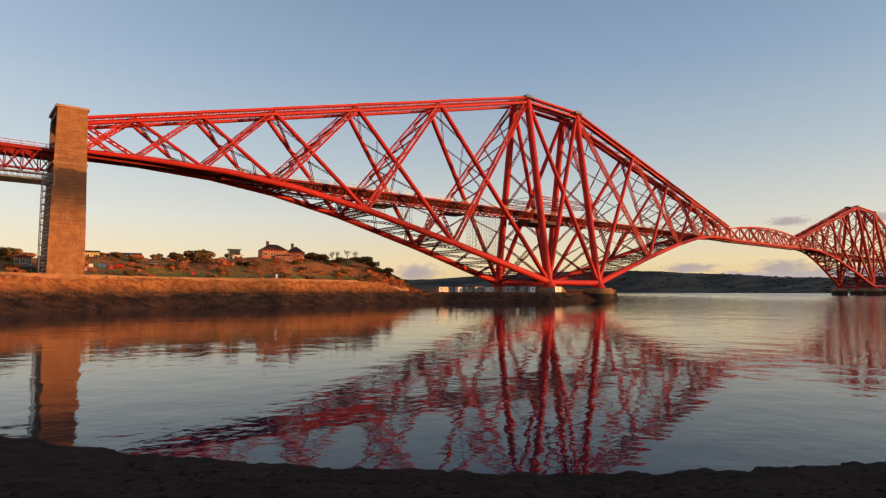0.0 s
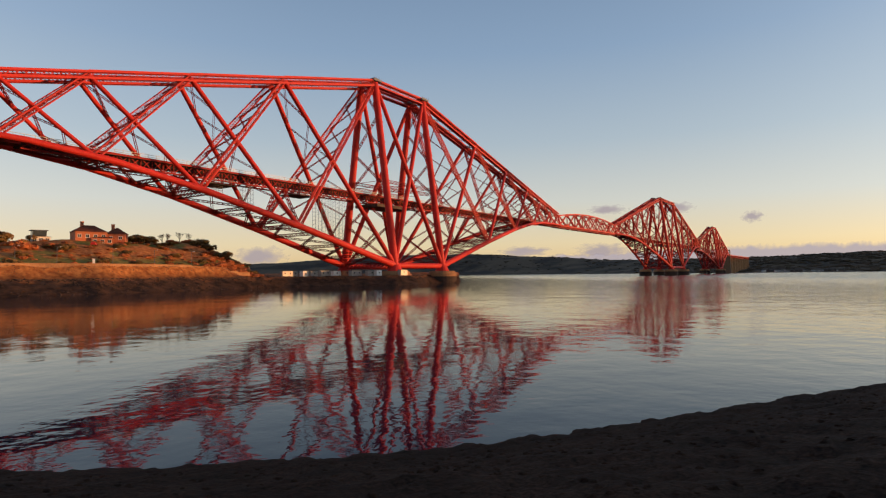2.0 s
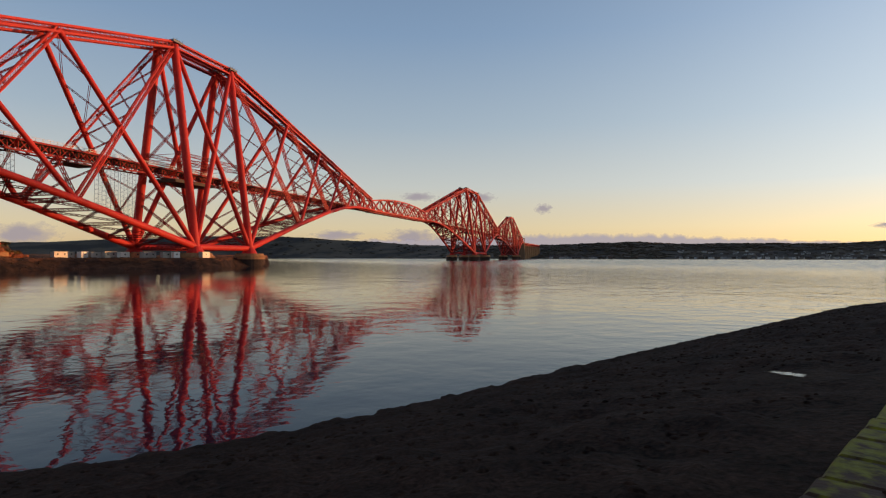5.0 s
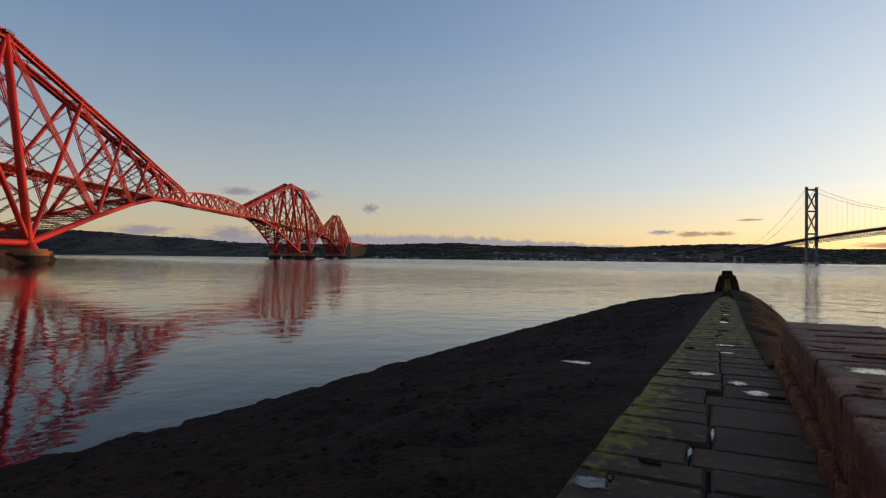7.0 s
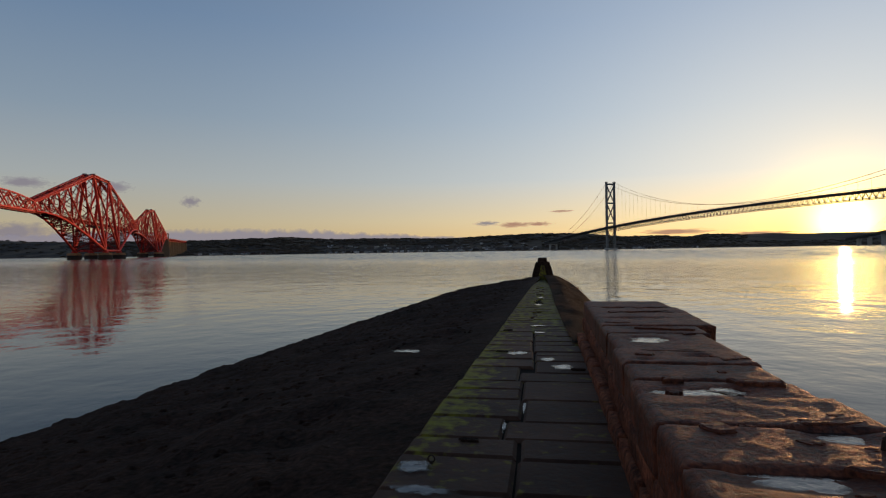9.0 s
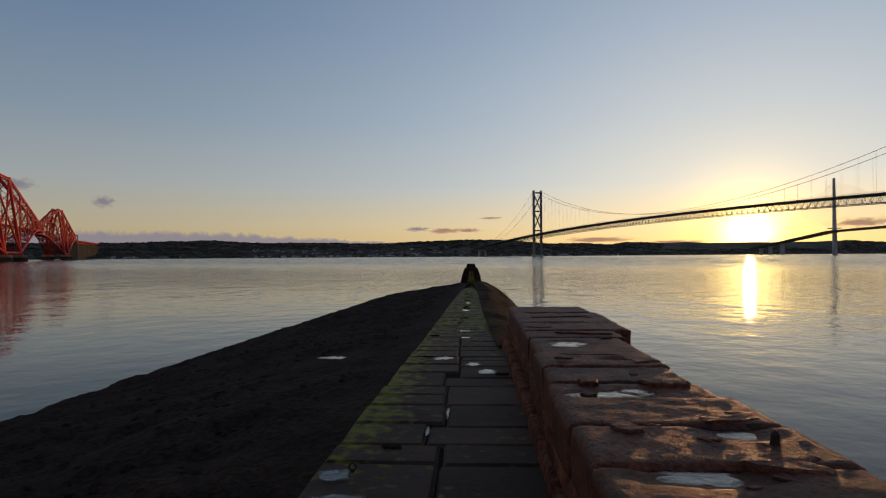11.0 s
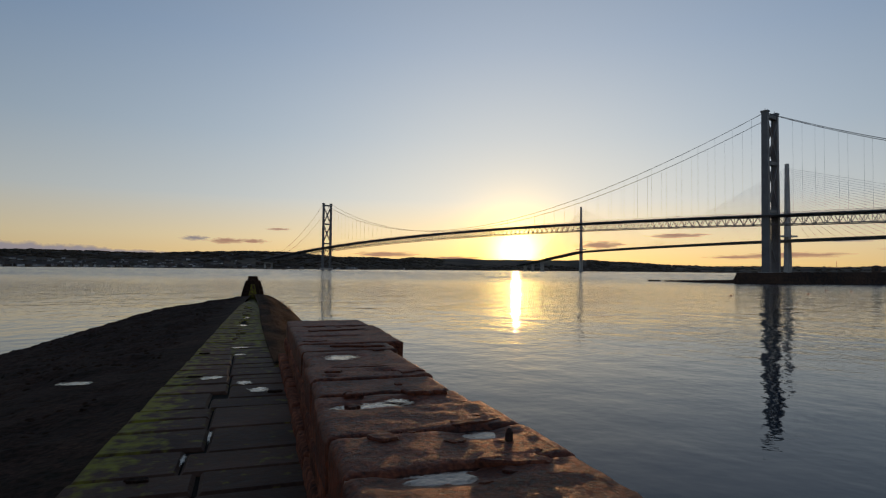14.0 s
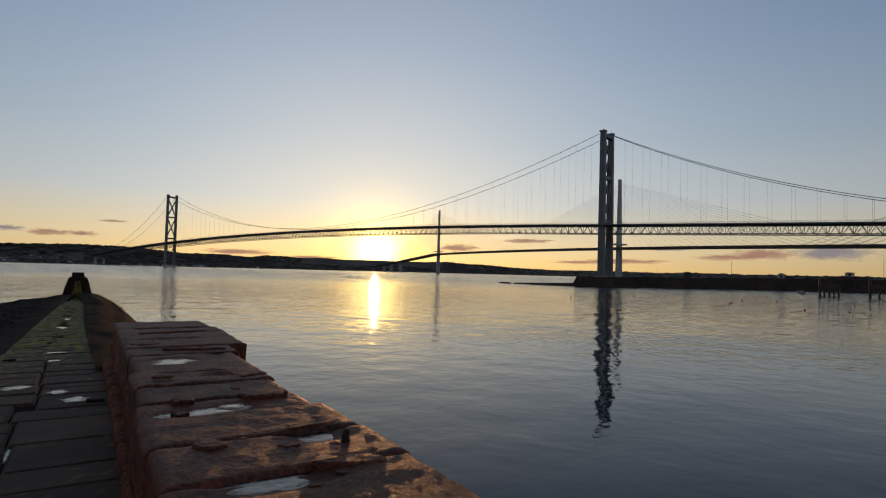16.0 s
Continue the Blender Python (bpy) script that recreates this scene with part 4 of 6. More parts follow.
def slope_surface():
    s = Shape()
    ys = [-60 + 2 * i for i in range(25)] + [-10 + 0.2 * i for i in range(270)]
    us = [i / 110 for i in range(111)]
    for y in ys:
        xe = table(EDGE, min(y, 39))
        for u in us:
            x0 = table(LEFT_EDGE, y) + 0.04
            x = x0 + (xe * 1.35 - x0) * u
            f = (x - x0) / (xe - x0)
            z = 3.2 - 0.85 * f / 0.42 if f < 0.42 else 2.35 - 2.35 * (f - 0.42) / 0.58
            if y > 37.5:
                z -= 0.10 * (y - 37.5) ** 1.6
            z -= 0.24 * step(0.1, 0.35, f) * (1 - step(0.75, 1.0, f)) * step(-4, 8, y) * (1 - step(20, 28, y))
            rough = 0.10 * noise.fractal((x * 0.9, y * 0.9, 0), 1.0, 2.0, 5) + 0.05 * noise.noise((x * 2.6, y * 2.6, 3)) + 0.04 * noise.noise((x * 6, y * 6, 7))
            rough *= step(0.5, 1.2, math.hypot(x + 2.64, y - 11.2))
            z += rough * step(0, 0.06, u)
            s.v.append((x, y, z))
    n = len(us)
    for i in range(len(ys) - 1):
        for k in range(n - 1):
            s.f.append((i * n + k, i * n + k + 1, (i + 1) * n + k + 1, (i + 1) * n + k))
    return s


part_slope = part("rock_slope", slope_surface(), SEAWEED, smooth=True)
tagged(part_slope, "dark seaweed-covered rubble slope down to the water", "slope", kind="structure")
g = random.Random(19)
lumps = Shape()
for k in range(3400):
    y = g.uniform(-4, 38)
    xe, x0 = table(EDGE, y), table(LEFT_EDGE, y)
    f = g.uniform(0.05, 0.9)
    x = x0 + (xe - x0) * f
    z = (3.2 - 0.85 * f / 0.42 if f < 0.42 else 2.35 - 2.35 * (f - 0.42) / 0.58) - 0.24 * step(0.1, 0.35, f) * (1 - step(0.75, 1.0, f)) * step(-4, 8, y) * (1 - step(20, 28, y)) - (0.10 * (y - 37.5) ** 1.6 if y > 37.5 else 0)
    z += 0.10 * noise.fractal((x * 0.9, y * 0.9, 0), 1.0, 2.0, 5) + 0.05 * noise.noise((x * 2.6, y * 2.6, 3)) - 0.02
    if math.hypot(x + 2.64, y - 11.2) < 0.8:
        continue
    r = g.uniform(0.03, 0.09)
    h = r * g.uniform(0.25, 0.5) + 0.01
    c = [(x + r * g.uniform(0.6, 1.3) * math.cos(a), y + r * g.uniform(0.6, 1.3) * math.sin(a), z + g.uniform(-0.02, 0.02)) for a in (0, 1.05, 2.09, 3.14, 4.19, 5.24)]
    d = [(x + 0.55 * (px - x), y + 0.55 * (py - y), z + h * g.uniform(0.7, 1.1)) for px, py, _ in c]
    lumps.add(c + d, [(i, (i + 1) % 6, 6 + (i + 1) % 6, 6 + i) for i in range(6)] + [(6, 7, 8, 9, 10, 11)])
tagged(part("seaweed_clumps", lumps, SEAWEED, smooth=True), "dark wet seaweed clumps and stones on the slope", "seaweed", kind="stuff")
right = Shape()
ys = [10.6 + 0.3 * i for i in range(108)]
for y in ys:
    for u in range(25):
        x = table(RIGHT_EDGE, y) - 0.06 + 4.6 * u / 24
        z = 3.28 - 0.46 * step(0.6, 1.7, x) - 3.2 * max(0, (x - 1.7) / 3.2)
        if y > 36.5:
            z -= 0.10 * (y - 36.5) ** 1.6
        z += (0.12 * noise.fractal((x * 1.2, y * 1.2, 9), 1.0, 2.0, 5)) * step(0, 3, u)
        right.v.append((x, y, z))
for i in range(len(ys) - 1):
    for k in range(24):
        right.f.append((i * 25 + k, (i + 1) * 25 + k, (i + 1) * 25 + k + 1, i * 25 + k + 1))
# missing shade on this sun-facing bank is put into its near-black colour
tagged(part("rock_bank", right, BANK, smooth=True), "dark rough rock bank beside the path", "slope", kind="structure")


def mossy_stone():
    m = material("path_sandstone", (0.043, 0.021, 0.012), (0.097, 0.049, 0.029), 1.2, 0.70, bump=0.4, fine=14, rand=0.22, spec=0.14, wet=0.2)
    n, l = m.node_tree.nodes, m.node_tree.links
    b = n["Principled BSDF"]
    base = b.inputs["Base Color"].links[0].from_socket
    geo = [x for x in n if x.bl_idname == "ShaderNodeNewGeometry"][0]
    sep = n.new("ShaderNodeSeparateXYZ")
    l.new(geo.outputs["Position"], sep.inputs[0])

    def span(value, lo, hi):
        r = n.new("ShaderNodeMapRange")
        r.inputs[1].default_value, r.inputs[2].default_value = lo, hi
        l.new(value, r.inputs[0])
        return r.outputs[0]

    def math2(op, a, c):
        x = n.new("ShaderNodeMath")
        x.operation = op
        for i, v in enumerate((a, c)):
            if isinstance(v, float):
                x.inputs[i].default_value = v
            else:
                l.new(v, x.inputs[i])
        return x.outputs[0]

    t = n.new("ShaderNodeTexNoise")
    t.inputs["Scale"].default_value, t.inputs["Detail"].default_value = 7.0, 9
    l.new(geo.outputs["Position"], t.inputs["Vector"])
    left = span(sep.outputs[0], -0.42, -1.0)
    leftfar = math2("MULTIPLY", left, span(sep.outputs[1], 4.0, 6.2))
    far = math2("MULTIPLY", span(sep.outputs[1], 9.0, 14.5), 0.74)
    both = math2("MAXIMUM", leftfar, far)
    mask = span(math2("ADD", both, math2("MULTIPLY", t.outputs["Fac"], 3.6)), 2.22, 2.95)
    mx = n.new("ShaderNodeMix")
    mx.data_type = "RGBA"
    l.new(mask, mx.inputs[0])
    l.new(base, mx.inputs[6])
    mx.inputs[7].default_value = (0.190, 0.168, 0.011, 1)
    l.new(mx.outputs[2], b.inputs["Base Color"])
    return m


PATHSTONE = mossy_stone()
JOINT = material("wet_joint", (0.010, 0.008, 0.006), (0.026, 0.02, 0.015), 2, 0.9, spec=0.05)
WALLSTONE = material("red_sandstone", (0.048, 0.0145, 0.007), (0.175, 0.050, 0.021), 3.6, 0.62, bump=0.45, fine=8, rand=0.15, spec=0.2, grain=30.0, wet=0.28)
DAMPSTONE = material("damp_algae_stained_sandstone", (0.058, 0.020, 0.011), (0.25, 0.082, 0.038), 2.6, 0.85, bump=1.0, fine=7, rand=0.2, spec=0.12, grain=22.0)
PUDDLE = material("still_puddle", (0.012, 0.012, 0.012), (0.025, 0.022, 0.02), 4, 0.10, bump=0.25, fine=4, wet=0.08)



def soft_edge(m):
    """Lets the film of water thin out raggedly to wet stone at its rim."""
    n, l = m.node_tree.nodes, m.node_tree.links
    tc, off, ln = n.new("ShaderNodeTexCoord"), n.new("ShaderNodeVectorMath"), n.new("ShaderNodeVectorMath")
    off.operation, ln.operation = "SUBTRACT", "LENGTH"
    off.inputs[1].default_value = (0.5, 0.5, 0.0)
    flat = n.new("ShaderNodeVectorMath")
    flat.operation = "MULTIPLY"
    flat.inputs[1].default_value = (1, 1, 0)
    l.new(tc.outputs["Generated"], off.inputs[0])
    l.new(off.outputs[0], flat.inputs[0])
    l.new(flat.outputs[0], ln.inputs[0])
    geo, t = n.new("ShaderNodeNewGeometry"), n.new("ShaderNodeTexNoise")
    l.new(geo.outputs["Position"], t.inputs["Vector"])
    t.inputs["Scale"].default_value, t.inputs["Detail"].default_value, t.inputs["Roughness"].default_value = 9.0, 7, 0.65
    mad, span = n.new("ShaderNodeMath"), n.new("ShaderNodeMapRange")
    mad.operation = "MULTIPLY_ADD"
    l.new(t.outputs["Fac"], mad.inputs[0])
    mad.inputs[1].default_value = 1.1
    l.new(ln.outputs["Value"], mad.inputs[2])
    l.new(mad.outputs[0], span.inputs[0])
    span.inputs[1].default_value, span.inputs[2].default_value, span.inputs[3].default_value, span.inputs[4].default_value = 0.74, 1.02, 1.0, 0.0
    mx, tr = n.new("ShaderNodeMixShader"), n.new("ShaderNodeBsdfTransparent")
    l.new(span.outputs[0], mx.inputs[0])
    l.new(tr.outputs[0], mx.inputs[1])
    l.new(n["Principled BSDF"].outputs[0], mx.inputs[2])
    l.new(mx.outputs[0], n["Material Output"].inputs["Surface"])


soft_edge(PUDDLE)


def stone_block(x0, x1, y0, y1, z0, z1, rng, bev=0.025, jit=0.012):
    """A worn block: four-sided, with a bevelled, uneven top."""
    s = Shape()
    j = lambda: rng.uniform(-jit, jit)
    b = [(x0 + j(), y0 + j()), (x1 + j(), y0 + j()), (x1 + j(), y1 + j()), (x0 + j(), y1 + j())]
    cx, cy = (x0 + x1) / 2, (y0 + y1) / 2
    inner = [(x + math.copysign(bev, cx - x), y + math.copysign(bev, cy - y)) for x, y in b]
    dz = [rng.uniform(-jit, jit) for _ in b]
    s.add([(x, y, z0) for x, y in b] + [(x, y, z1 - bev + d) for (x, y), d in zip(b, dz)] + [(x, y, z1 + d) for (x, y), d in zip(inner, dz)],
          [(0, 1, 5, 4), (1, 2, 6, 5), (2, 3, 7, 6), (3, 0, 4, 7), (4, 5, 9, 8), (5, 6, 10, 9), (6, 7, 11, 10), (7, 4, 8, 11), (8, 9, 10, 11)])
    return s


WALL_POOLS = ((1.05, 9.9, 0.20, 0.12), (1.15, 8.55, 0.46, 0.11), (1.02, 6.72, 0.27, 0.20), (1.27, 5.69, 0.14, 0.10), (0.92, 4.42, 0.32, 0.12), (1.15, 4.52, 0.16, 0.11), (1.40, 3.55, 0.21, 0.14), (0.97, 2.93, 0.36, 0.14), (0.78, 5.5, 0.08, 0.05), (1.60, 9.9, 0.30, 0.09))


def rough_block(x0, x1, y0, y1, z0, z1, seed, cell=0.09, amp=0.03, pools=False):
    """A weathered block with broken edges and pitted faces."""
    bm = bmesh.new()
    bmesh.ops.create_cube(bm, size=1.0)
    nx, ny, nz = (max(1, min(30, round((b - a) / cell))) for a, b in ((x0, x1), (y0, y1), (z0, z1)))
    for axis, k in ((0, nx), (1, ny), (2, nz)):
        for i in range(1, k):
            co = [0.0, 0.0, 0.0]
            no = [0.0, 0.0, 0.0]
            co[axis], no[axis] = -0.5 + i / k, 1.0
            bmesh.ops.bisect_plane(bm, geom=bm.verts[:] + bm.edges[:] + bm.faces[:], plane_co=co, plane_no=no)
    s = Shape()
    bm.verts.index_update()
    for v in bm.verts:
        p = Vector((x0 + (v.co.x + 0.5) * (x1 - x0), y0 + (v.co.y + 0.5) * (y1 - y0), z0 + (v.co.z + 0.5) * (z1 - z0)))
        on = sum(abs(abs(c) - 0.5) < 1e-4 for c in v.co)
        q = p * 2.1 + Vector((seed, seed * 0.7, 0))
        n3 = noise.noise_vector(q) + 0.5 * noise.noise_vector(q * 3.3)
        if v.co.z > 0.499:
            n3.z *= 0.3
        p += n3 * amp
        if v.co.z > 0.499:
            p.z += amp * (0.5 * noise.noise(q * 5.1) + 0.3 * noise.noise(q * 11.0))
        if on >= 2:
            c = Vector(((x0 + x1) / 2, (y0 + y1) / 2, (z0 + z1) / 2))
            pull = amp * (0.9 + 1.2 * abs(noise.noise(q * 1.7)))
            d = (c - p)
            p += Vector([math.copysign(min(pull, abs(k)), k) if abs(abs(o) - 0.5) < 1e-4 else 0 for k, o in zip(d, v.co)])
        if pools and v.co.z > 0.499:
            for px, py, rx, ry in WALL_POOLS:
                r2 = ((p.x - px) / rx) ** 2 + ((p.y - py) / ry) ** 2
                p.z -= 0.034 * max(0.0, 1 - r2 * 0.75)
        s.v.append(tuple(p))
    s.f = [tuple(v.index for v in f.verts) for f in bm.faces]
    bm.free()
    return s


path_bed = Shape()
for y0, y1 in ((-12, 7), (7, 11), (11, 16), (16, 22), (22, 30), (30, 37.4)):
    a0, a1, b0, b1 = table(LEFT_EDGE, y0), table(LEFT_EDGE, y1), table(RIGHT_EDGE, y0), table(RIGHT_EDGE, y1)
    z0, z1 = (PATH_Z - 0.04 - 0.25 * step(26, 37, q) for q in (y0, y1))
    path_bed.add([(a0, y0, 1.5), (b0, y0, 1.5), (b1, y1, 1.5), (a1, y1, 1.5), (a0, y0, z0), (b0, y0, z0), (b1, y1, z1), (a1, y1, z1)],
                 [(3, 2, 1, 0), (4, 5, 6, 7), (0, 1, 5, 4), (1, 2, 6, 5), (2, 3, 7, 6), (3, 0, 4, 7)])
path = part("path", path_bed, JOINT)
tagged(path, "narrow paved path along the old stone pier", "path", kind="structure")
# two uneven columns of slabs; the joint between them wanders
SLAB_ROWS = ((4.28, 4.99, 5.45, 6.1, 6.79, 7.25, 7.7, 8.58, 9.2, 9.8, 10.4, 10.85, 11.4, 12.07), (4.3, 4.95, 5.45, 5.97, 6.79, 7.7, 8.2, 9.0, 9.45, 9.8, 10.45, 10.85, 11.5, 12.07))
JOINT_X = [(4.4, -0.29), (5.44, -0.27), (5.46, -0.43), (6.09, -0.43), (6.11, -0.27), (6.78, -0.27), (6.8, -0.31), (7.69, -0.31), (7.71, -0.41), (8.57, -0.33), (8.6, -0.19), (9.79, -0.19), (9.81, -0.23), (12, -0.23), (13, -0.25), (37, -0.0)]
rng = random.Random(11)
for side in (0, 1):
    cuts = list(SLAB_ROWS[side])
    while cuts[0] > -6:
        cuts.insert(0, cuts[0] - rng.uniform(0.5, 0.72))
    while cuts[-1] < 37.0:
        cuts.append(cuts[-1] + rng.uniform(0.32, 0.55))
    for y, y1 in zip(cuts, cuts[1:]):
        m = (y + y1) / 2
        gap = rng.uniform(0.007, 0.018)
        mid = table(JOINT_X, m) + (0.16 * rng.uniform(-1, 1) if m > 12 else 0)
        a, b = (table(LEFT_EDGE, m) + rng.uniform(-0.008, 0.008), mid - gap) if side == 0 else (mid + gap, table(RIGHT_EDGE, m) + (0.12 if m < 10.8 else 0.0))
        z = PATH_Z - 0.25 * step(26, 37, m)
        part("paving_stone", stone_block(a, b, y + gap * 0.7, y1 - gap * 0.7, z - 0.3, z + rng.uniform(-0.005, 0.005), rng, 0.03, 0.006), PATHSTONE, path)

wall_core = Shape()
wall_core.box(0.78, 1.46, -6, 10.9, 1.0, WALL_Z - 0.22)
parapet_wall = part("parapet_wall", wall_core, JOINT)
tagged(parapet_wall, "broad weathered red sandstone parapet wall, wet on top", "wall", kind="structure")
i = 0
CUTS = (-5.5, -4.4, -3.5, -2.4, -1.5, -0.6, 0.4, 1.3, 2.2, 3.03, 3.65, 4.3, 4.78, 5.35, 6.05, 7.15, 7.75, 8.5, 9.2, 10.0, 11.05)
OUTER = [(3.3, 1.73), (4.2, 1.70), (5.0, 1.65), (5.4, 1.68), (6.9, 1.69), (7.5, 1.80), (7.9, 2.00), (9.9, 2.06), (10.3, 1.98)]
for y, y1 in zip(CUTS, CUTS[1:]):
    xr = table(OUTER, (y + y1) / 2) + rng.uniform(-0.02, 0.02)
    x0 = table(WALL_FOOT, (y + y1) / 2) + rng.uniform(-0.015, 0.015)
    h = rng.uniform(-0.012, 0.012)
    part("coping_stone", rough_block(x0, xr, y - 0.004, y1 + 0.004, WALL_Z - 0.34, WALL_Z + h, i * 3.7, 0.04, 0.012, True), WALLSTONE, parapet_wall, smooth=True)
    i += 1
for row in range(2):                       # inner face of the wall, above the path
    y = -5.5
    while y < 10.9:
        y1 = min(y + rng.uniform(0.6, 1.1), 11.0)
        x0 = 0.50 + (table(WALL_FOOT, y) - 0.50) * (0.2 + 0.6 * row)
        part("face_stone", rough_block(x0, 0.82, y + 0.01, y1 - 0.01, PATH_Z - 0.1 + 0.27 * row, PATH_Z + 0.15 + 0.27 * row, i * 2.3, 0.06, 0.013), DAMPSTONE, parapet_wall, smooth=True)
        y, i = y1, i + 1
for row in range(6):                       # outer face, stepping out to the water
    y = -5.5
    while y < 10.9:
        y1 = min(y + rng.uniform(0.7, 1.3), 11.2)
        out = 1.55 + 0.12 * row + rng.uniform(0, 0.06)
        part("outer_stone", rough_block(1.0, out, y + 0.01, y1 - 0.01, WALL_Z - 0.30 - 0.62 * (row + 1), WALL_Z - 0.31 - 0.62 * row, i * 1.9, 0.2, 0.03), WALLSTONE, parapet_wall)
        y, i = y1, i + 1

# the rounded beacon stump at the pier end
bs = thing("beacon_stump", "dark tapering stone beacon stump with moss, at the pier end", "beacon", Matrix.Translation((0.0, 38.0, 2.75)))
for k, (w0, w1) in enumerate(((0.80, 0.71), (0.71, 0.65), (0.65, 0.59), (0.59, 0.52), (0.51, 0.42), (0.30, 0.26))):
    z0, z1 = 0.265 * k, 0.265 * (k + 1)
    c = Shape()
    c.v = [(a * w + rng.uniform(-0.02, 0.02), b * w + rng.uniform(-0.02, 0.02), z) for w, z in ((w0, z0 - 0.6 * (k == 0)), (w1, z1)) for a, b in ((-1, -1), (1, -1), (1, 1), (-1, 1))]
    c.f = [(0, 1, 5, 4), (1, 2, 6, 5), (2, 3, 7, 6), (3, 0, 4, 7), (4, 5, 6, 7), (3, 2, 1, 0)]
    part("stone_course", c, SEAWEED, bs)
ms = Shape()
ms.add([(-0.34, -1.05, 0.0), (0.34, -1.05, 0.0), (0.10, -0.60, 1.12), (-0.10, -0.60, 1.12), (-0.34, -0.68, 0.0), (0.34, -0.68, 0.0), (0.10, -0.40, 1.12), (-0.10, -0.40, 1.12)],
       [(0, 1, 2, 3), (7, 6, 5, 4), (0, 4, 5, 1), (1, 5, 6, 2), (2, 6, 7, 3), (3, 7, 4, 0)])
part("mossy_ramp", ms, PATHSTONE, bs, "mossy stone ramp running up the stump")


# ---- puddles, iron and loose stones on the pier ----
def flat_pool(name, x, y, z, rx, ry, seed, label, turn=0.0):
    """Still water lying in a hollow: a thin film with a ragged edge."""
    s = Shape()
    n = 40
    pts = []
    for i in range(n):
        a = 2 * math.pi * i / n
        r = 0.8 + 0.4 * noise.noise((math.cos(a) * 1.3 + seed, math.sin(a) * 1.3, seed * 1.3)) + 0.12 * noise.noise((math.cos(a) * 3 + seed, math.sin(a) * 3, 2))
        px, py = rx * r * math.cos(a), ry * r * math.sin(a)
        pts.append((px * math.cos(turn) - py * math.sin(turn), px * math.sin(turn) + py * math.cos(turn)))
    if z > 3.5:
        pts = [(min(max(p, 0.60 - x), 1.68 - x), q) for p, q in pts]
    s.add([(p, q, 0.0) for p, q in pts], [tuple(range(n))])
    ob = part(name, s, PUDDLE, m=Matrix.Translation((x, y, z)))
    return tagged(ob, label, "puddle", group="puddles")


for k, (x, y, rx, ry) in enumerate(WALL_POOLS):
    flat_pool("puddle", x, y, WALL_Z - 0.021, rx * 1.2, ry * 1.4, k * 2.3, "shallow puddle reflecting the sky on the wall top")
for k, (x, y, rx, ry) in enumerate(((-0.48, 9.6, 0.21, 0.22), (0.0, 9.1, 0.14, 0.18), (0.21, 8.55, 0.20, 0.22), (-0.27, 6.45, 0.028, 0.30), (-0.43, 5.74, 0.026, 0.25), (-1.04, 4.68, 0.20, 0.17), (-0.9, 4.27, 0.4, 0.10), (-0.16, 12.9, 0.24, 0.13), (-0.12, 11.9, 0.16, 0.16), (-0.19, 17.6, 0.18, 0.3), (-0.11, 20.1, 0.16, 0.4))):
    flat_pool("puddle", x, y, PATH_Z + 0.012, rx, ry, 30 + k * 1.7, "small puddle between the paving stones")
flat_pool("rock_pool", -2.64, 11.2, 2.985, 0.52, 0.22, 51, "bright rock pool in the dark seaweed slope")

ring = thing("mooring_ring", "small rusted iron mooring ring standing on the path", "mooring ring", Matrix.Translation((-0.93, 4.78, PATH_Z + 0.01)) @ Matrix.Scale(0.48, 4))
rs = Shape()
for i in range(18):
    a, b = 2 * math.pi * i / 18, 2 * math.pi * (i + 1) / 18
    rs.tube((0.055 * math.cos(a), 0, 0.065 + 0.055 * math.sin(a)), (0.055 * math.cos(b), 0, 0.065 + 0.055 * math.sin(b)), 0.013, 0.013, 7)
part("ring", rs, IRON, ring, "rusted ring")
rs = Shape()
rs.tube((0, 0, -0.04), (0, 0, 0.03), 0.028, 0.022, 8)
part("staple", rs, IRON, ring)

post = thing("iron_stub", "short rusted iron stub on the wall edge", "iron stub", Matrix.Translation((1.47, 3.33, WALL_Z)))
rs = Shape()
rs.tube((0, 0, -0.03), (0.005, 0, 0.055), 0.026, 0.02, 9)
rs.tube((0.005, 0, 0.055), (0.008, 0, 0.075), 0.02, 0.008, 9)
part("stub", rs, IRON, post)


def flake(w, d, h, seed):
    """A thin broken flake: ragged outline, sloping edge, pitted top."""
    s, n = Shape(), 16
    rim = []
    for i in range(n):
        a = 2 * math.pi * i / n
        c, q = math.cos(a), math.sin(a)
        r = 0.85 + 0.45 * noise.noise((c * 1.8 + seed, q * 1.8, seed)) + 0.2 * noise.noise((c * 5, q * 5, seed))
        k = 1 / max(abs(c), abs(q)) ** 0.6
        rim.append((w * c * r * k, d * q * r * k))
    for f, z in ((1.0, -0.05), (0.97, h * 0.55), (0.86, h), (0.45, h)):
        s.v += [(x * f, y * f, z + 0.006 * noise.noise((x * 20, y * 20, seed)) * (z > 0)) for x, y in rim]
    s.v.append((0, 0, h))
    for k in range(3):
        s.f += [(k * n + i, k * n + (i + 1) % n, (k + 1) * n + (i + 1) % n, (k + 1) * n + i) for i in range(n)]
    s.f += [(3 * n + i, 3 * n + (i + 1) % n, 4 * n) for i in range(n)]
    return s


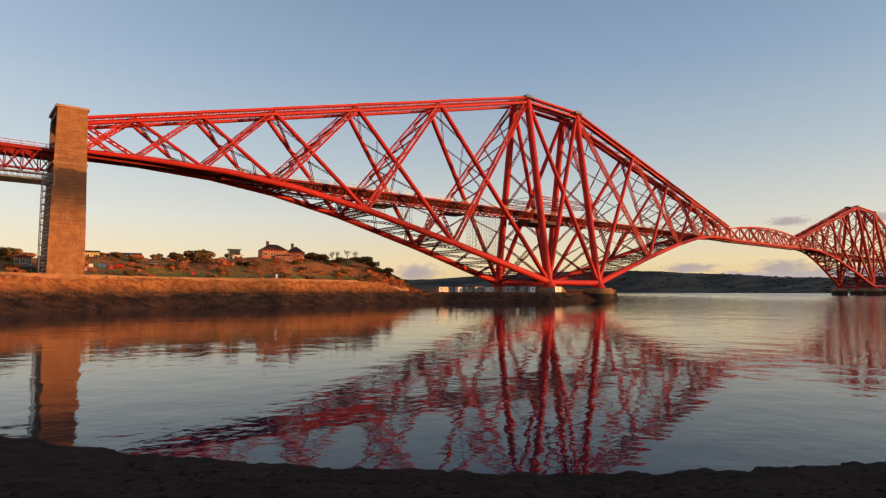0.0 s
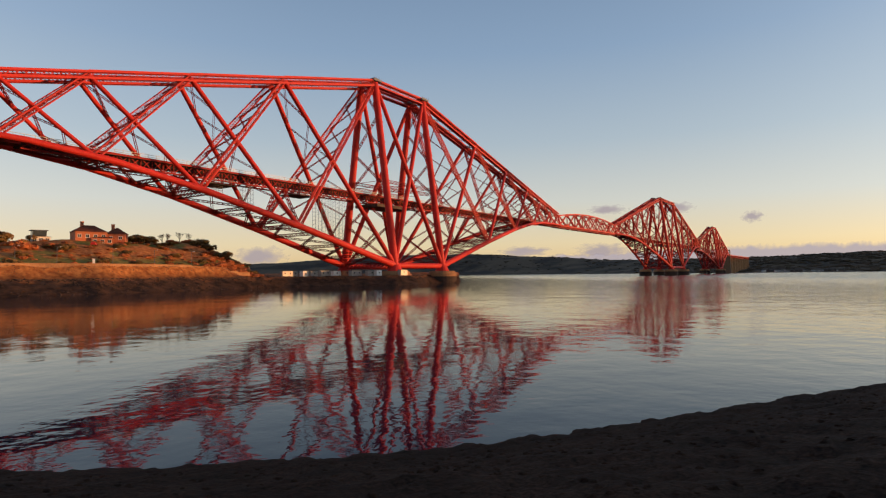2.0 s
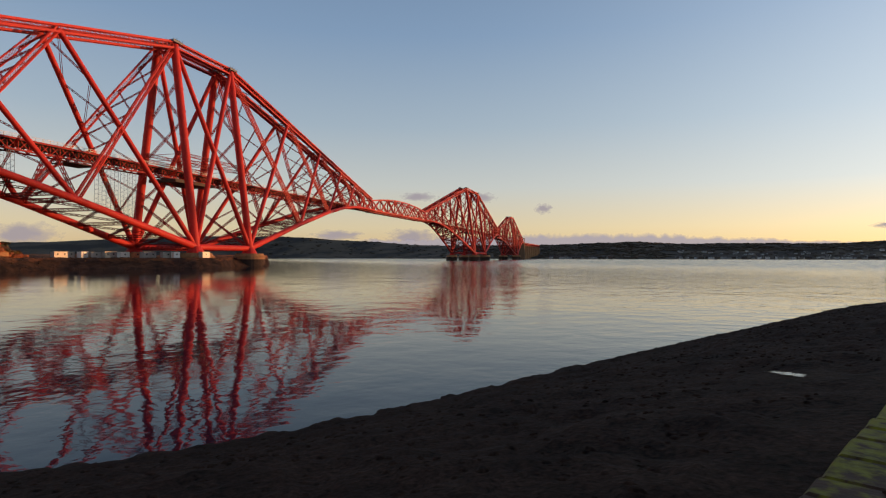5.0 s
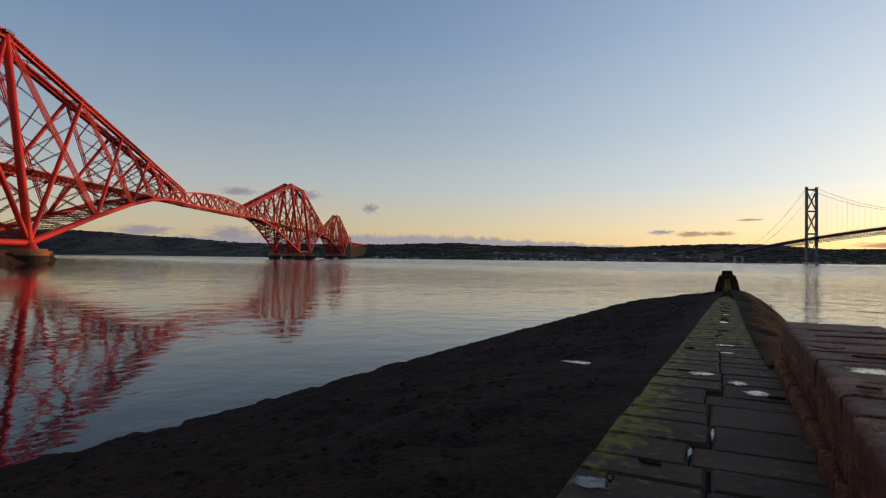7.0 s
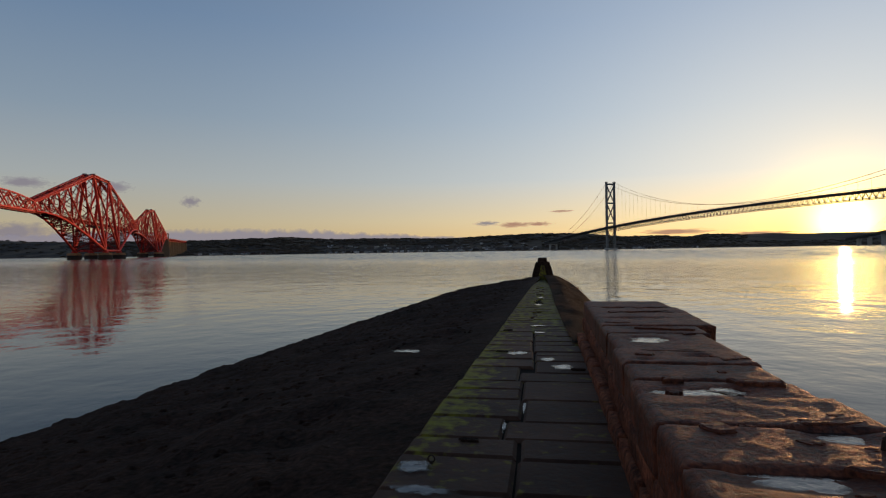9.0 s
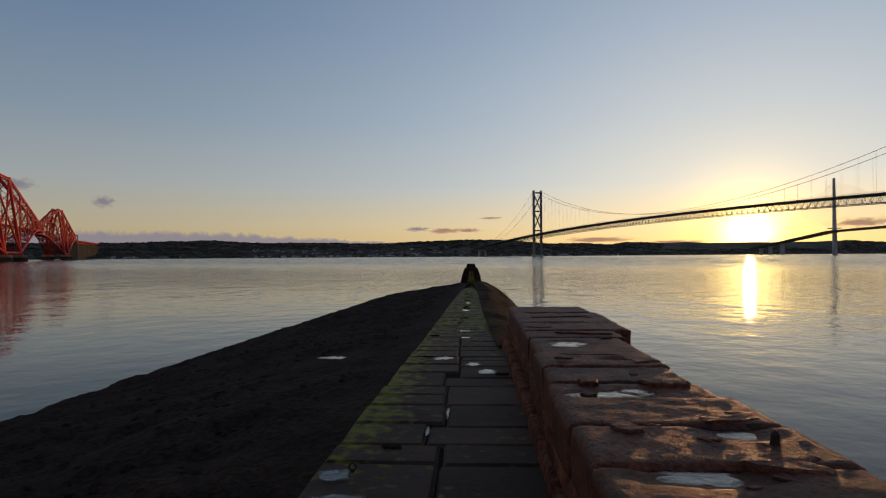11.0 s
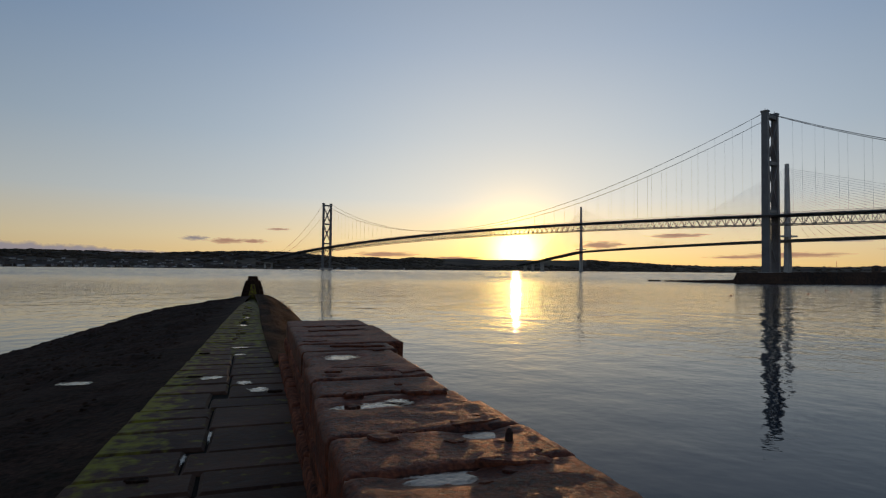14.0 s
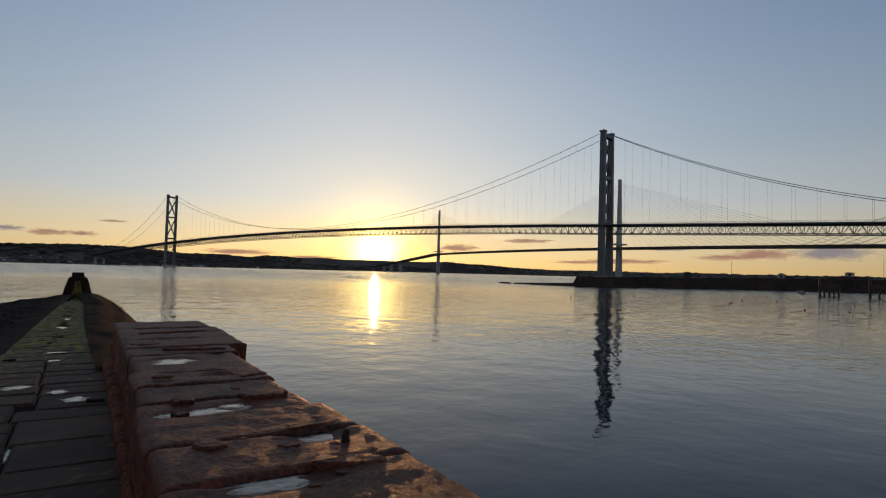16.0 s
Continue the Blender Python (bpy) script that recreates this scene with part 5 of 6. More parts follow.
LEDGES = ((0.84, 4.74, 0.085, 0.08, 0.008), (0.81, 3.58, 0.075, 0.11, 0.012), (0.81, 5.70, 0.09, 0.06, 0.010), (1.40, 4.72, 0.18, 0.13, 0.008), (1.43, 3.76, 0.20, 0.06, 0.004), (1.36, 3.06, 0.19, 0.11, 0.008),
          (1.10, 5.95, 0.30, 0.07, 0.002), (1.50, 5.62, 0.15, 0.16, 0.006), (1.30, 7.45, 0.34, 0.08, 0.003), (0.9, 8.0, 0.20, 0.10, 0.003), (1.30, 9.3, 0.50, 0.10, 0.004))
for k, (x, y, w, d, h) in enumerate(LEDGES):
    ob = part("loose_stone", flake(w, d, h + 0.012, 70 + k * 3.1), WALLSTONE, m=Matrix.Translation((x, y, WALL_Z)) @ Matrix.Rotation(0.25 * math.sin(k * 2.1), 4, "Z"))
    tagged(ob, "thin broken flake of red sandstone on the wall", "stone", group="loose stones")
rng = random.Random(8)
for k in range(14):
    ob = part("loose_stone", flake(rng.uniform(0.03, 0.09), rng.uniform(0.02, 0.05), rng.uniform(0.008, 0.018), 130 + k * 2.7), WALLSTONE, m=Matrix.Translation((rng.uniform(0.68, 1.55), rng.uniform(2.2, 10.6), WALL_Z - 0.004)) @ Matrix.Rotation(rng.uniform(-0.4, 0.4), 4, "Z"))
    tagged(ob, "small broken flake of red sandstone on the wall", "stone", group="loose stones")
for k, (x, y) in enumerate(((-0.72, 9.75), (-0.70, 5.35), (0.40, 8.4), (-0.75, 12.2))):
    ob = part("loose_stone", flake(0.11, 0.05, 0.012, 95 + k), SEAWEED, m=Matrix.Translation((x, y, PATH_Z + 0.01)))
    tagged(ob, "dark flat stone lying on the path", "stone", group="loose stones")

# weeds at the far bank
rng = random.Random(5)
tuft = Shape()
for k in range(90):
    y, x = rng.uniform(30, 38.5), rng.uniform(0.5, 2.0)
    h, a = rng.uniform(0.06, 0.2), rng.uniform(0, 6.28)
    z = 2.72
    dx, dy = 0.02 * math.cos(a), 0.02 * math.sin(a)
    lx, ly = rng.uniform(-0.1, 0.1), rng.uniform(-0.1, 0.1)
    tuft.add([(x - dx, y - dy, z), (x + dx, y + dy, z), (x + lx + dx * 0.3, y + ly, z + h), (x + lx - dx * 0.3, y + ly, z + h)], [(0, 1, 2, 3)])
tagged(part("grass_tufts", tuft, BUSH), "dry grass tufts on the rock bank", "grass", kind="stuff")


# ---- the shore beside the railway bridge ----
def on_ground(az, e):
    d = table(NEAR_SHORE, az) + e
    return (*polar(az, d), height(az, d))


def leafy(r, h, n, seed, size):
    """A crown of small leaf clumps gathered in a few lobes with gaps."""
    g = random.Random(seed)
    s = Shape()
    lobes = [(g.uniform(-0.6, 0.6) * r, g.uniform(-0.6, 0.6) * r, g.uniform(0.3, 0.75) * h, g.uniform(0.35, 0.6) * r) for _ in range(7)]
    for _ in range(n):
        lx, ly, lz, lr = g.choice(lobes)
        v = Vector((g.gauss(0, 1), g.gauss(0, 1), g.gauss(0, 1))).normalized() * lr * g.uniform(0.6, 1.0)
        c = Vector((lx, ly, lz)) + Vector((v.x, v.y, v.z * h / (2 * r) * 1.2))
        c.z = max(c.z, 0.1)
        w = (v.normalized() + 0.35 * Vector((g.gauss(0, 1), g.gauss(0, 1), g.gauss(0, 1)))).normalized()
        a = w.orthogonal().normalized()
        b = w.cross(a)
        turn = g.uniform(0, 6.28)
        a, b = a * math.cos(turn) + b * math.sin(turn), b * math.cos(turn) - a * math.sin(turn)
        t = size * g.uniform(0.6, 1.4)
        s.add([c - a * t, c + b * t, c + a * t, c - b * t], [(0, 1, 2, 3)])
    return s


def branches(s, p, d, length, r, depth, g):
    q = p + d * length
    s.tube(p, q, r, r * 0.65, 6)
    if depth == 0:
        return
    for _ in range(3):
        n = (d + Vector((g.uniform(-0.8, 0.8), g.uniform(-0.8, 0.8), g.uniform(-0.1, 0.5)))).normalized()
        branches(s, p.lerp(q, g.uniform(0.55, 1.0)), n, length * g.uniform(0.6, 0.78), r * 0.6, depth - 1, g)


def bush_proto(kind, seed):
    r, h = (2.4, 3.4) if kind == "bush" else (3.6, 5.6)
    root = thing("bush", "rounded leafless brown bush on the hillside" if kind == "bush" else "dark evergreen bush on the hillside", "bush", Matrix.Translation((0, 0, -500)), group="bushes on the hill")
    st = Shape()
    g = random.Random(seed)
    for _ in range(4):
        branches(st, Vector((0, 0, -0.3)), Vector((g.uniform(-0.5, 0.5), g.uniform(-0.5, 0.5), 1)).normalized(), h * 0.35, 0.10, 1, g)
    part("stem_cluster", st, TIMBER, root)
    part("crown", leafy(r, h, 900 if kind == "bush" else 1300, seed, 0.30), BUSH if kind == "bush" else BUSH_GREEN, root)
    return root


rng = random.Random(21)
protos = [bush_proto("bush", 1), bush_proto("bush", 2), bush_proto("tree", 3), bush_proto("tree", 4)]
spots = [(-113.5, 80, 3, 1.0), (-112.5, 84, 0, 1.2), (-106, 84, 0, 0.9), (-104.5, 80, 1, 1.0), (-103, 86, 2, 0.7), (-101.5, 82, 2, 0.9), (-99.8, 82, 3, 1.3), (-99.2, 80, 2, 1.2), (-98.2, 70, 0, 1.2), (-97.4, 60, 1, 1.3), (-96.8, 84, 2, 0.8), (-95.6, 66, 0, 1.0), (-94.6, 60, 3, 0.8), (-89.6, 84, 3, 1.0), (-89.0, 86, 2, 1.1), (-88.3, 84, 2, 1.0), (-86.6, 84, 0, 1.0), (-85.4, 86, 0, 1.1), (-84.2, 78, 3, 1.2), (-83.6, 72, 2, 1.1), (-83.0, 66, 1, 1.2), (-82.4, 60, 2, 1.1), (-81.8, 58, 1, 1.0), (-81.2, 54, 0, 1.1), (-80.5, 50, 1, 1.0), (-79.8, 44, 2, 0.8), (-79.2, 38, 1, 0.8)]
for k in range(260):
    spots.append((rng.uniform(-114, -80), rng.uniform(30, 84), rng.randrange(2) if rng.random() < 0.85 else 3, rng.uniform(0.3, 0.6)))
for k in range(70):                       # thicket on the seaward shoulder of the hill
    spots.append((rng.uniform(-84, -79.4), rng.uniform(26, 62), rng.randrange(2), rng.uniform(0.5, 0.9)))
for k, (az, e, which, size) in enumerate(spots):
    x, y, z = on_ground(az, e)
    copy_thing(protos[which], Matrix.Translation((x, y, z - 0.9 * size)) @ Matrix.Rotation(rng.uniform(0, 6.3), 4, "Z") @ Matrix.Diagonal((size * 1.25, size * 1.25, size * 0.8, 1)))
for p in protos:
    for o in (*p.children_recursive, p):
        bpy.data.objects.remove(o)
for k, (az, e) in enumerate(((-87.4, 86), (-87.0, 84), (-86.0, 88), (-85.2, 86))):
    x, y, z = on_ground(az, e)
    tree = thing("bare_tree", "small bare winter tree on the ridge", "tree", Matrix.Translation((x, y, z - 0.2)) @ Matrix.Scale(1.2, 4), group="bare trees")
    g = random.Random(60 + k)
    tr, cr = Shape(), Shape()
    tr.tube((0, 0, 0), (0.05, 0, 1.1), 0.2, 0.14, 8)
    part("trunk", tr, TIMBER, tree)
    for _ in range(4):
        branches(cr, Vector((0.05, 0, 1.0)), Vector((g.uniform(-0.5, 0.5), g.uniform(-0.5, 0.5), g.uniform(0.8, 1.4))).normalized(), 1.5, 0.07, 4, g)
    part("crown", cr, TIMBER, tree, "bare twigs")


def house(m, w, d, h, roof, wall, label, name="house", hip=True, windows=3, chimney=True):
    """Walls with a pitched roof, recessed windows with frames, and a chimney; the front looks along -y."""
    root = thing(name, label, "house", m)
    s = Shape()
    s.box(-w / 2, w / 2, -d / 2, d / 2, -3, h)
    part("wall", s, wall, root)
    s = Shape()
    o, k = 0.4, (d / 2 if hip else 0.0)
    s.add([(-w / 2 - o, -d / 2 - o, h), (w / 2 + o, -d / 2 - o, h), (w / 2 + o, d / 2 + o, h), (-w / 2 - o, d / 2 + o, h), (-w / 2 + k, 0, h + roof), (w / 2 - k, 0, h + roof)],
          [(0, 1, 5, 4), (2, 3, 4, 5), (1, 2, 5), (3, 0, 4), (3, 2, 1, 0)])
    rf = part("roof", s, TILE_ROOF if wall is BRICKRED else SLATE, root)
    if chimney:
        s = Shape()
        s.box(-w * 0.22 - 0.6, -w * 0.22 + 0.6, -0.5, 0.5, h + roof * 0.4, h + roof + 1.3)
        s.box(-w * 0.22 - 0.72, -w * 0.22 + 0.72, -0.62, 0.62, h + roof + 1.3, h + roof + 1.5)
        part("chimney", s, wall, rf)
    for i in range(windows):
        x = -w / 2 + w * (i + 0.5) / windows
        for z in ((h * 0.5,) if h < 4 else (h * 0.28, h * 0.72)):
            s = Shape()
            s.box(x - 0.75, x + 0.75, -d / 2 - 0.10, -d / 2 + 0.02, z - 0.75, z + 0.75)
            win = part("window", s, TIMBER if wall in (TIMBER, CONCRETE, SCAFFOLD) else WHITE, root)
            s = Shape()
            s.box(x - 0.6, x - 0.05, -d / 2 - 0.12, -d / 2 - 0.09, z - 0.6, z + 0.6)
            s.box(x + 0.05, x + 0.6, -d / 2 - 0.12, -d / 2 - 0.09, z - 0.6, z + 0.6)
            part("pane", s, GLASS, win)
    return root


def facing(az, e, dz=0.0, turn=0.0):
    x, y, z = on_ground(az, e)
    return Matrix.Translation((x, y, z + dz)) @ Matrix.Rotation(radians(-az + turn), 4, "Z")


house(facing(-93.0, 84, 0, 15), 12, 8, 3.6, 3.0, BRICKRED, "red brick house with hipped dark red roof on the hilltop", windows=4)
house(facing(-90.9, 82, -0.4, -10), 7.5, 7, 3.8, 2.8, BRICKRED, "smaller red brick house with dark red roof on the hilltop", windows=2)
house(facing(-92.0, 80, -1.2, 0), 8, 5, 2.6, 0.7, BRICKRED, "low brick extension joined to the hilltop houses", name="annexe", chimney=False, windows=3)
look_out = house(facing(-96.4, 84, -1.0, 10), 6.5, 5, 2.6, 0.5, WHITE, "white flat-roofed lookout building on the hill", name="lookout", chimney=False)
s = Shape()
s.box(-2.8, 2.0, -2, 2, 3.0, 5.0)
part("lookout_cabin", s, GLASS, look_out, "glazed upper cabin")
s = Shape()
s.box(-3.3, 2.5, -2.5, 2.5, 5.0, 5.3)
part("cabin_roof", s, DECKSTEEL, look_out)
house(facing(-108.2, 84, -1.2, 0), 8, 5, 2.9, 0.8, YELLOW, "low yellow-clad building behind the pier", name="shed", chimney=False, hip=False)
house(facing(-105.3, 88, -1.2, 0), 11, 5, 2.5, 0.9, WHITE, "long low white building with slate roof", name="cottage_row", chimney=False, hip=False, windows=5)
house(facing(-112.6, 62, 0, 0), 4.5, 4, 2.8, 0.8, BRICKRED, "small brick building beside the masonry pier", name="shed", chimney=False)


def car(m, paint, label):
    root = thing("car", label, "car", m, group="parked cars")
    s = Shape()
    s.add([(-2.1, -0.85, 0.35), (2.1, -0.85, 0.35), (2.1, 0.85, 0.35), (-2.1, 0.85, 0.35), (-2.15, -0.85, 0.85), (2.15, -0.85, 0.78), (2.15, 0.85, 0.78), (-2.15, 0.85, 0.85)],
          [(3, 2, 1, 0), (4, 5, 6, 7), (0, 1, 5, 4), (1, 2, 6, 5), (2, 3, 7, 6), (3, 0, 4, 7)])
    s.add([(-1.7, -0.72, 1.42), (0.3, -0.72, 1.42), (0.3, 0.72, 1.42), (-1.7, 0.72, 1.42), (-2.0, -0.82, 0.85), (1.1, -0.82, 0.8), (1.1, 0.82, 0.8), (-2.0, 0.82, 0.85)],
          [(0, 1, 2, 3), (4, 5, 1, 0), (5, 6, 2, 1), (6, 7, 3, 2), (7, 4, 0, 3)])
    part("body", s, paint, root)
    for sy in (-0.84, 0.84):
        s = Shape()
        s.add([(-1.7, sy, 0.92), (0.75, sy, 0.92), (0.2, sy * 0.9, 1.36), (-1.5, sy * 0.9, 1.36)], [(0, 1, 2, 3)])
        part("side_window", s, GLASS, root)
        for x in (-1.35, 1.35):
            s = Shape()
            s.tube((x, sy - 0.1, 0.32), (x, sy + 0.1, 0.32), 0.32, 0.32, 14)
            part("wheel", s, BLACK, root)
    return root


for az, e, paint, name, turn in ((-111.0, 54, CAR_WHITE, "white", 5), (-109.9, 50, CAR_RED, "red", -20), (-108.5, 52, CAR_WHITE, "white", 8), (-105.8, 56, CAR_RED, "dark red", 12), (-112.2, 56, CAR_GREY, "grey", 0), (-92.6, 70, CAR_RED, "red", 10), (-103.2, 58, CAR_GREY, "grey", 0)):
    car(facing(az, e, 0, 68 + turn), paint, f"small {name} hatchback parked by the shore road")


def board(az, e, w, h, lift, mat, label):
    root = thing("sign_board", label, "sign", facing(az, e))
    for x in (-w * 0.4, w * 0.4):
        s = Shape()
        s.beam((x, 0, -0.5), (x, 0, lift + h), 0.14)
        part("sign_post", s, TIMBER, root)
    s = Shape()
    s.box(-w / 2, w / 2, -0.14, -0.08, lift, lift + h)
    part("sign_panel", s, mat, root)
    return root


board(-107.9, 26, 1.1, 1.0, 3.0, WHITE, "white sign board on tall posts by the sea wall")
board(-107.1, 26, 2.2, 0.9, 3.2, SIGN_BLUE, "blue sign board on posts by the sea wall")
board(-106.4, 30, 1.0, 1.2, 2.6, CAR_RED, "red and white notice on posts")
board(-99.9, 24, 0.9, 1.2, 1.4, CAR_RED, "red and white notice beside the sea wall")
board(-92.6, 24, 0.8, 1.6, 0.6, WHITE, "small white marker by the sea wall")
for az in (-110, -107.4, -104, -101, -98, -95.2, -91.2, -88, -85):
    s = Shape()
    s.tube((0, 0, -0.5), (0, 0, 6.0), 0.09, 0.06, 7)
    s.beam((0, 0, 6.0), (0.9, 0, 6.15), 0.09)
    root = thing("street_lamp", "slim street lamp on the shore road", "street lamp", facing(az, 34), group="street lamps")
    part("column", s, DECKSTEEL, root)
    s = Shape()
    s.box(0.7, 1.3, -0.12, 0.12, 6.08, 6.22)
    part("lantern", s, WHITE, root)

rocks = Shape()
rng = random.Random(77)
for k in range(1800):
    az = rng.uniform(-116, -60.5)
    e = rng.uniform(-3, 15)
    x, y, z = on_ground(az, e)
    r = rng.uniform(0.15, 0.5) * (1.6 if rng.random() < 0.1 else 1)
    c = [(x + r * rng.uniform(0.6, 1.3) * a, y + r * rng.uniform(0.6, 1.3) * b, z + r * 0.7 * d) for a, b, d in ((1, 0, 0), (0, 1, 0.1), (-1, 0, 0), (0, -1, 0.1), (0.2, 0, rng.uniform(0.5, 1.2)), (0, 0, -1))]
    rocks.add(c, [(0, 1, 4), (1, 2, 4), (2, 3, 4), (3, 0, 4), (1, 0, 5), (2, 1, 5), (3, 2, 5), (0, 3, 5)])
rubble = Shape()
for k in range(2600):                      # broken stone and dead grass clods on the upper bank
    az = rng.uniform(-116, -80)
    x, y, z = on_ground(az, rng.uniform(11, 20.5))
    r = rng.uniform(0.08, 0.26)
    c = [(x + r * rng.uniform(0.6, 1.3) * a, y + r * rng.uniform(0.6, 1.3) * b, z + r * 0.6 * d) for a, b, d in ((1, 0, 0), (0, 1, 0.1), (-1, 0, 0), (0, -1, 0.1), (0.2, 0, rng.uniform(0.6, 1.6)), (0, 0, -1))]
    rubble.add(c, [(0, 1, 4), (1, 2, 4), (2, 3, 4), (3, 0, 4), (1, 0, 5), (2, 1, 5), (3, 2, 5), (0, 3, 5)])
tagged(part("bank_rubble", rubble, MORTAR), "brown broken stone on the bank below the sea wall", "rubble", kind="stuff")
tagged(part("foreshore_rocks", rocks, TIDE), "dark weedy boulders along the foreshore", "rocks", kind="stuff")

# sea wall with its coping, along the shore
sw = thing("sea_wall", "low pale stone sea wall along the shore road", "sea wall", kind="structure")
az = -128.0
while az < -80.6:
    a, b = Vector(on_ground(az, 21)), Vector(on_ground(az + 1.0, 21))
    a.z = b.z = 9.9 if az < -86 else 9.9 - (az + 86) * 0.62
    s = Shape()
    s.beam(a - Vector((0, 0, 0.8)), b - Vector((0, 0, 0.8)), 0.5, 1.6)
    part("wall_block", s, GRANITE, sw)
    az += 1.0

# site cabins and the quay at the foot of the bridge
for k, (az, e, w, mat) in enumerate(((-76.4, 26, 9, SCAFFOLD), (-75.0, 26, 3.5, WHITE), (-74.1, 27, 4.5, CONCRETE), (-73.1, 27, 6, SCAFFOLD), (-72.0, 26, 4.5, WHITE), (-71.0, 26, 3.5, BRICKRED), (-70.1, 24, 7, CONCRETE), (-68.6, 22, 5, SCAFFOLD), (-67.9, 20, 3, WHITE), (-65.5, 15, 4.5, SCAFFOLD))):
    root = thing("site_cabin", "pale portable site cabin at the foot of the bridge", "cabin", facing(az, e, -0.2, 34 + 9 * math.sin(k * 2.3)), group="site cabins")
    s = Shape()
    s.box(-w / 2, w / 2, -1.3, 1.3, 0.1, 2.9)
    body = part("body", s, mat, root)
    s = Shape()
    s.box(-w / 2 - 0.1, w / 2 + 0.1, -1.4, 1.4, 2.9, 3.05)
    part("roof", s, DECKSTEEL, root)
    for i in range(max(1, int(w / 3))):
        x = -w / 2 + w * (i + 0.5) / max(1, int(w / 3))
        s = Shape()
        s.box(x - 0.35, x + 0.35, -1.34, -1.28, 1.5, 2.15)
        part("window", s, GLASS, root)

# ---- harbour mole, jetties and buoys across the water ----
mole = Shape()
line = [(37.6, 300, 0.5), (38.6, 299, 0.35), (40.0, 290, 0.7), (42.0, 283, 1.0), (44.6, 278, 1.5), (44.9, 279, 4.6), (48, 290, 4.8), (52, 308, 5.15), (56, 330, 5.5), (60, 355, 6.2), (64, 380, 6.7), (68, 395, 7.0), (73, 410, 7.2), (80, 420, 7.4)]
fine = [38.9 + 0.15 * i for i in range(275)]
rows = []
for az in fine:
    d, top = table([(a, b) for a, b, _ in line], az), table([(a, c) for a, _, c in line], az)
    top += 0.25 * noise.noise((az * 3, 0, 0)) + 0.12 * noise.noise((az * 11, 5, 0))
    rows.append([(*polar(az, d + 2.5 * (1 - k)), z) for k, z in ((1, -2), (0.75, top * 0.45), (0.5, top), (-3.5, top * 0.95), (-6, -2))])
for r in rows:
    mole.v += r
for i in range(len(rows) - 1):
    for k in range(4):
        mole.f.append((i * 5 + k, (i + 1) * 5 + k, (i + 1) * 5 + k + 1, i * 5 + k + 1))
tagged(part("harbour_mole", mole, TIDE), "long dark stone harbour mole with a low rocky tip", "breakwater", kind="structure")
for az, d in ((37.8, 300), (38.3, 299)):
    ob = part("skerry", rough_block(-1.6, 1.6, -1.2, 1.2, -1.5, 0.7, az, 0.5, 0.3), TIDE, m=Matrix.Translation((*polar(az, d), 0)))
    tagged(ob, "small dark rock just above the water", "rock", group="rocks off the mole")


def out_pose(az, d, z=0.0):
    return Matrix.Translation((*polar(az, d), z)) @ Matrix.Rotation(radians(-az), 4, "Z")


house(out_pose(54.8, 330, 5.1), 3.6, 2.6, 2.9, 0.5, TIMBER, "small dark hut with a pale door on the mole", name="harbour_hut", chimney=False, windows=1)
house(out_pose(62.2, 376, 6.3), 3.2, 2.6, 2.6, 0.5, CONCRETE, "small concrete hut on the mole", name="harbour_hut", chimney=False, windows=1)
house(out_pose(67.0, 402, 6.8), 21, 5, 1.6, 0.3, TIMBER, "low dark harbour building on the mole", name="harbour_shed", chimney=False, windows=4)
house(out_pose(67.0, 403, 8.5), 4.4, 3, 2.2, 0.3, SCAFFOLD, "small square lookout on the harbour shed", name="harbour_cabin", chimney=False, windows=1)
for az, d, w in ((66.0, 262, 4.8), (70.2, 262, 8.6)):
    j = thing("timber_jetty", "dark timber jetty on tall piles", "jetty", out_pose(az, d), group="jetties")
    s = Shape()
    s.box(-w, w * 0.3, -3, 3, 2.9, 4.3)
    part("platform", s, TIMBER, j)
    for i in range(5):
        for y in (-2.6, 2.6):
            s = Shape()
            s.tube((-w + (1.25 * w) * i / 4, y, -4), (-w + (1.25 * w) * i / 4, y, 3.7 + (2.6 if i == 0 else 0.6)), 0.4, 0.34, 8)
            part("pile", s, TIMBER, j)
    for i in range(4):
        s = Shape()
        s.beam((-w + 1.25 * w * i / 4, -2.6, 0.8), (-w + 1.25 * w * (i + 1) / 4, -2.6, 3.4), 0.34)
        part("brace", s, TIMBER, j)
for az, d, h in ((58.4, 350, 10), (69.2, 404, 16), (52.2, 314, 5)):
    s = Shape()
    s.tube((0, 0, 4), (0, 0, 5 + h), 0.12, 0.06, 7)
    tagged(part("mast_pole", s, DECKSTEEL, m=out_pose(az, d)), "thin bare mast standing on the mole", "mast", group="masts")
boat = thing("small_boat", "small pale boat with a raised bow by the jetty", "boat", out_pose(63.7, 275, 0.1) @ Matrix.Scale(0.75, 4))
s = Shape()
s.add([(-2.2, -0.8, 0.7), (1.6, -0.8, 0.7), (2.6, 0, 1.1), (1.6, 0.8, 0.7), (-2.2, 0.8, 0.7), (-2.0, -0.5, -0.2), (1.2, -0.5, -0.2), (1.8, 0, -0.1), (1.2, 0.5, -0.2), (-2.0, 0.5, -0.2)],
      [(0, 1, 2, 3, 4), (5, 6, 1, 0), (6, 7, 2, 1), (7, 8, 3, 2), (8, 9, 4, 3), (9, 5, 0, 4), (9, 8, 7, 6, 5)])
part("hull", s, CONCRETE, boat)
s = Shape()
s.box(-0.6, 0.8, -0.5, 0.5, 0.7, 1.7)
part("wheelhouse", s, CONCRETE, boat)
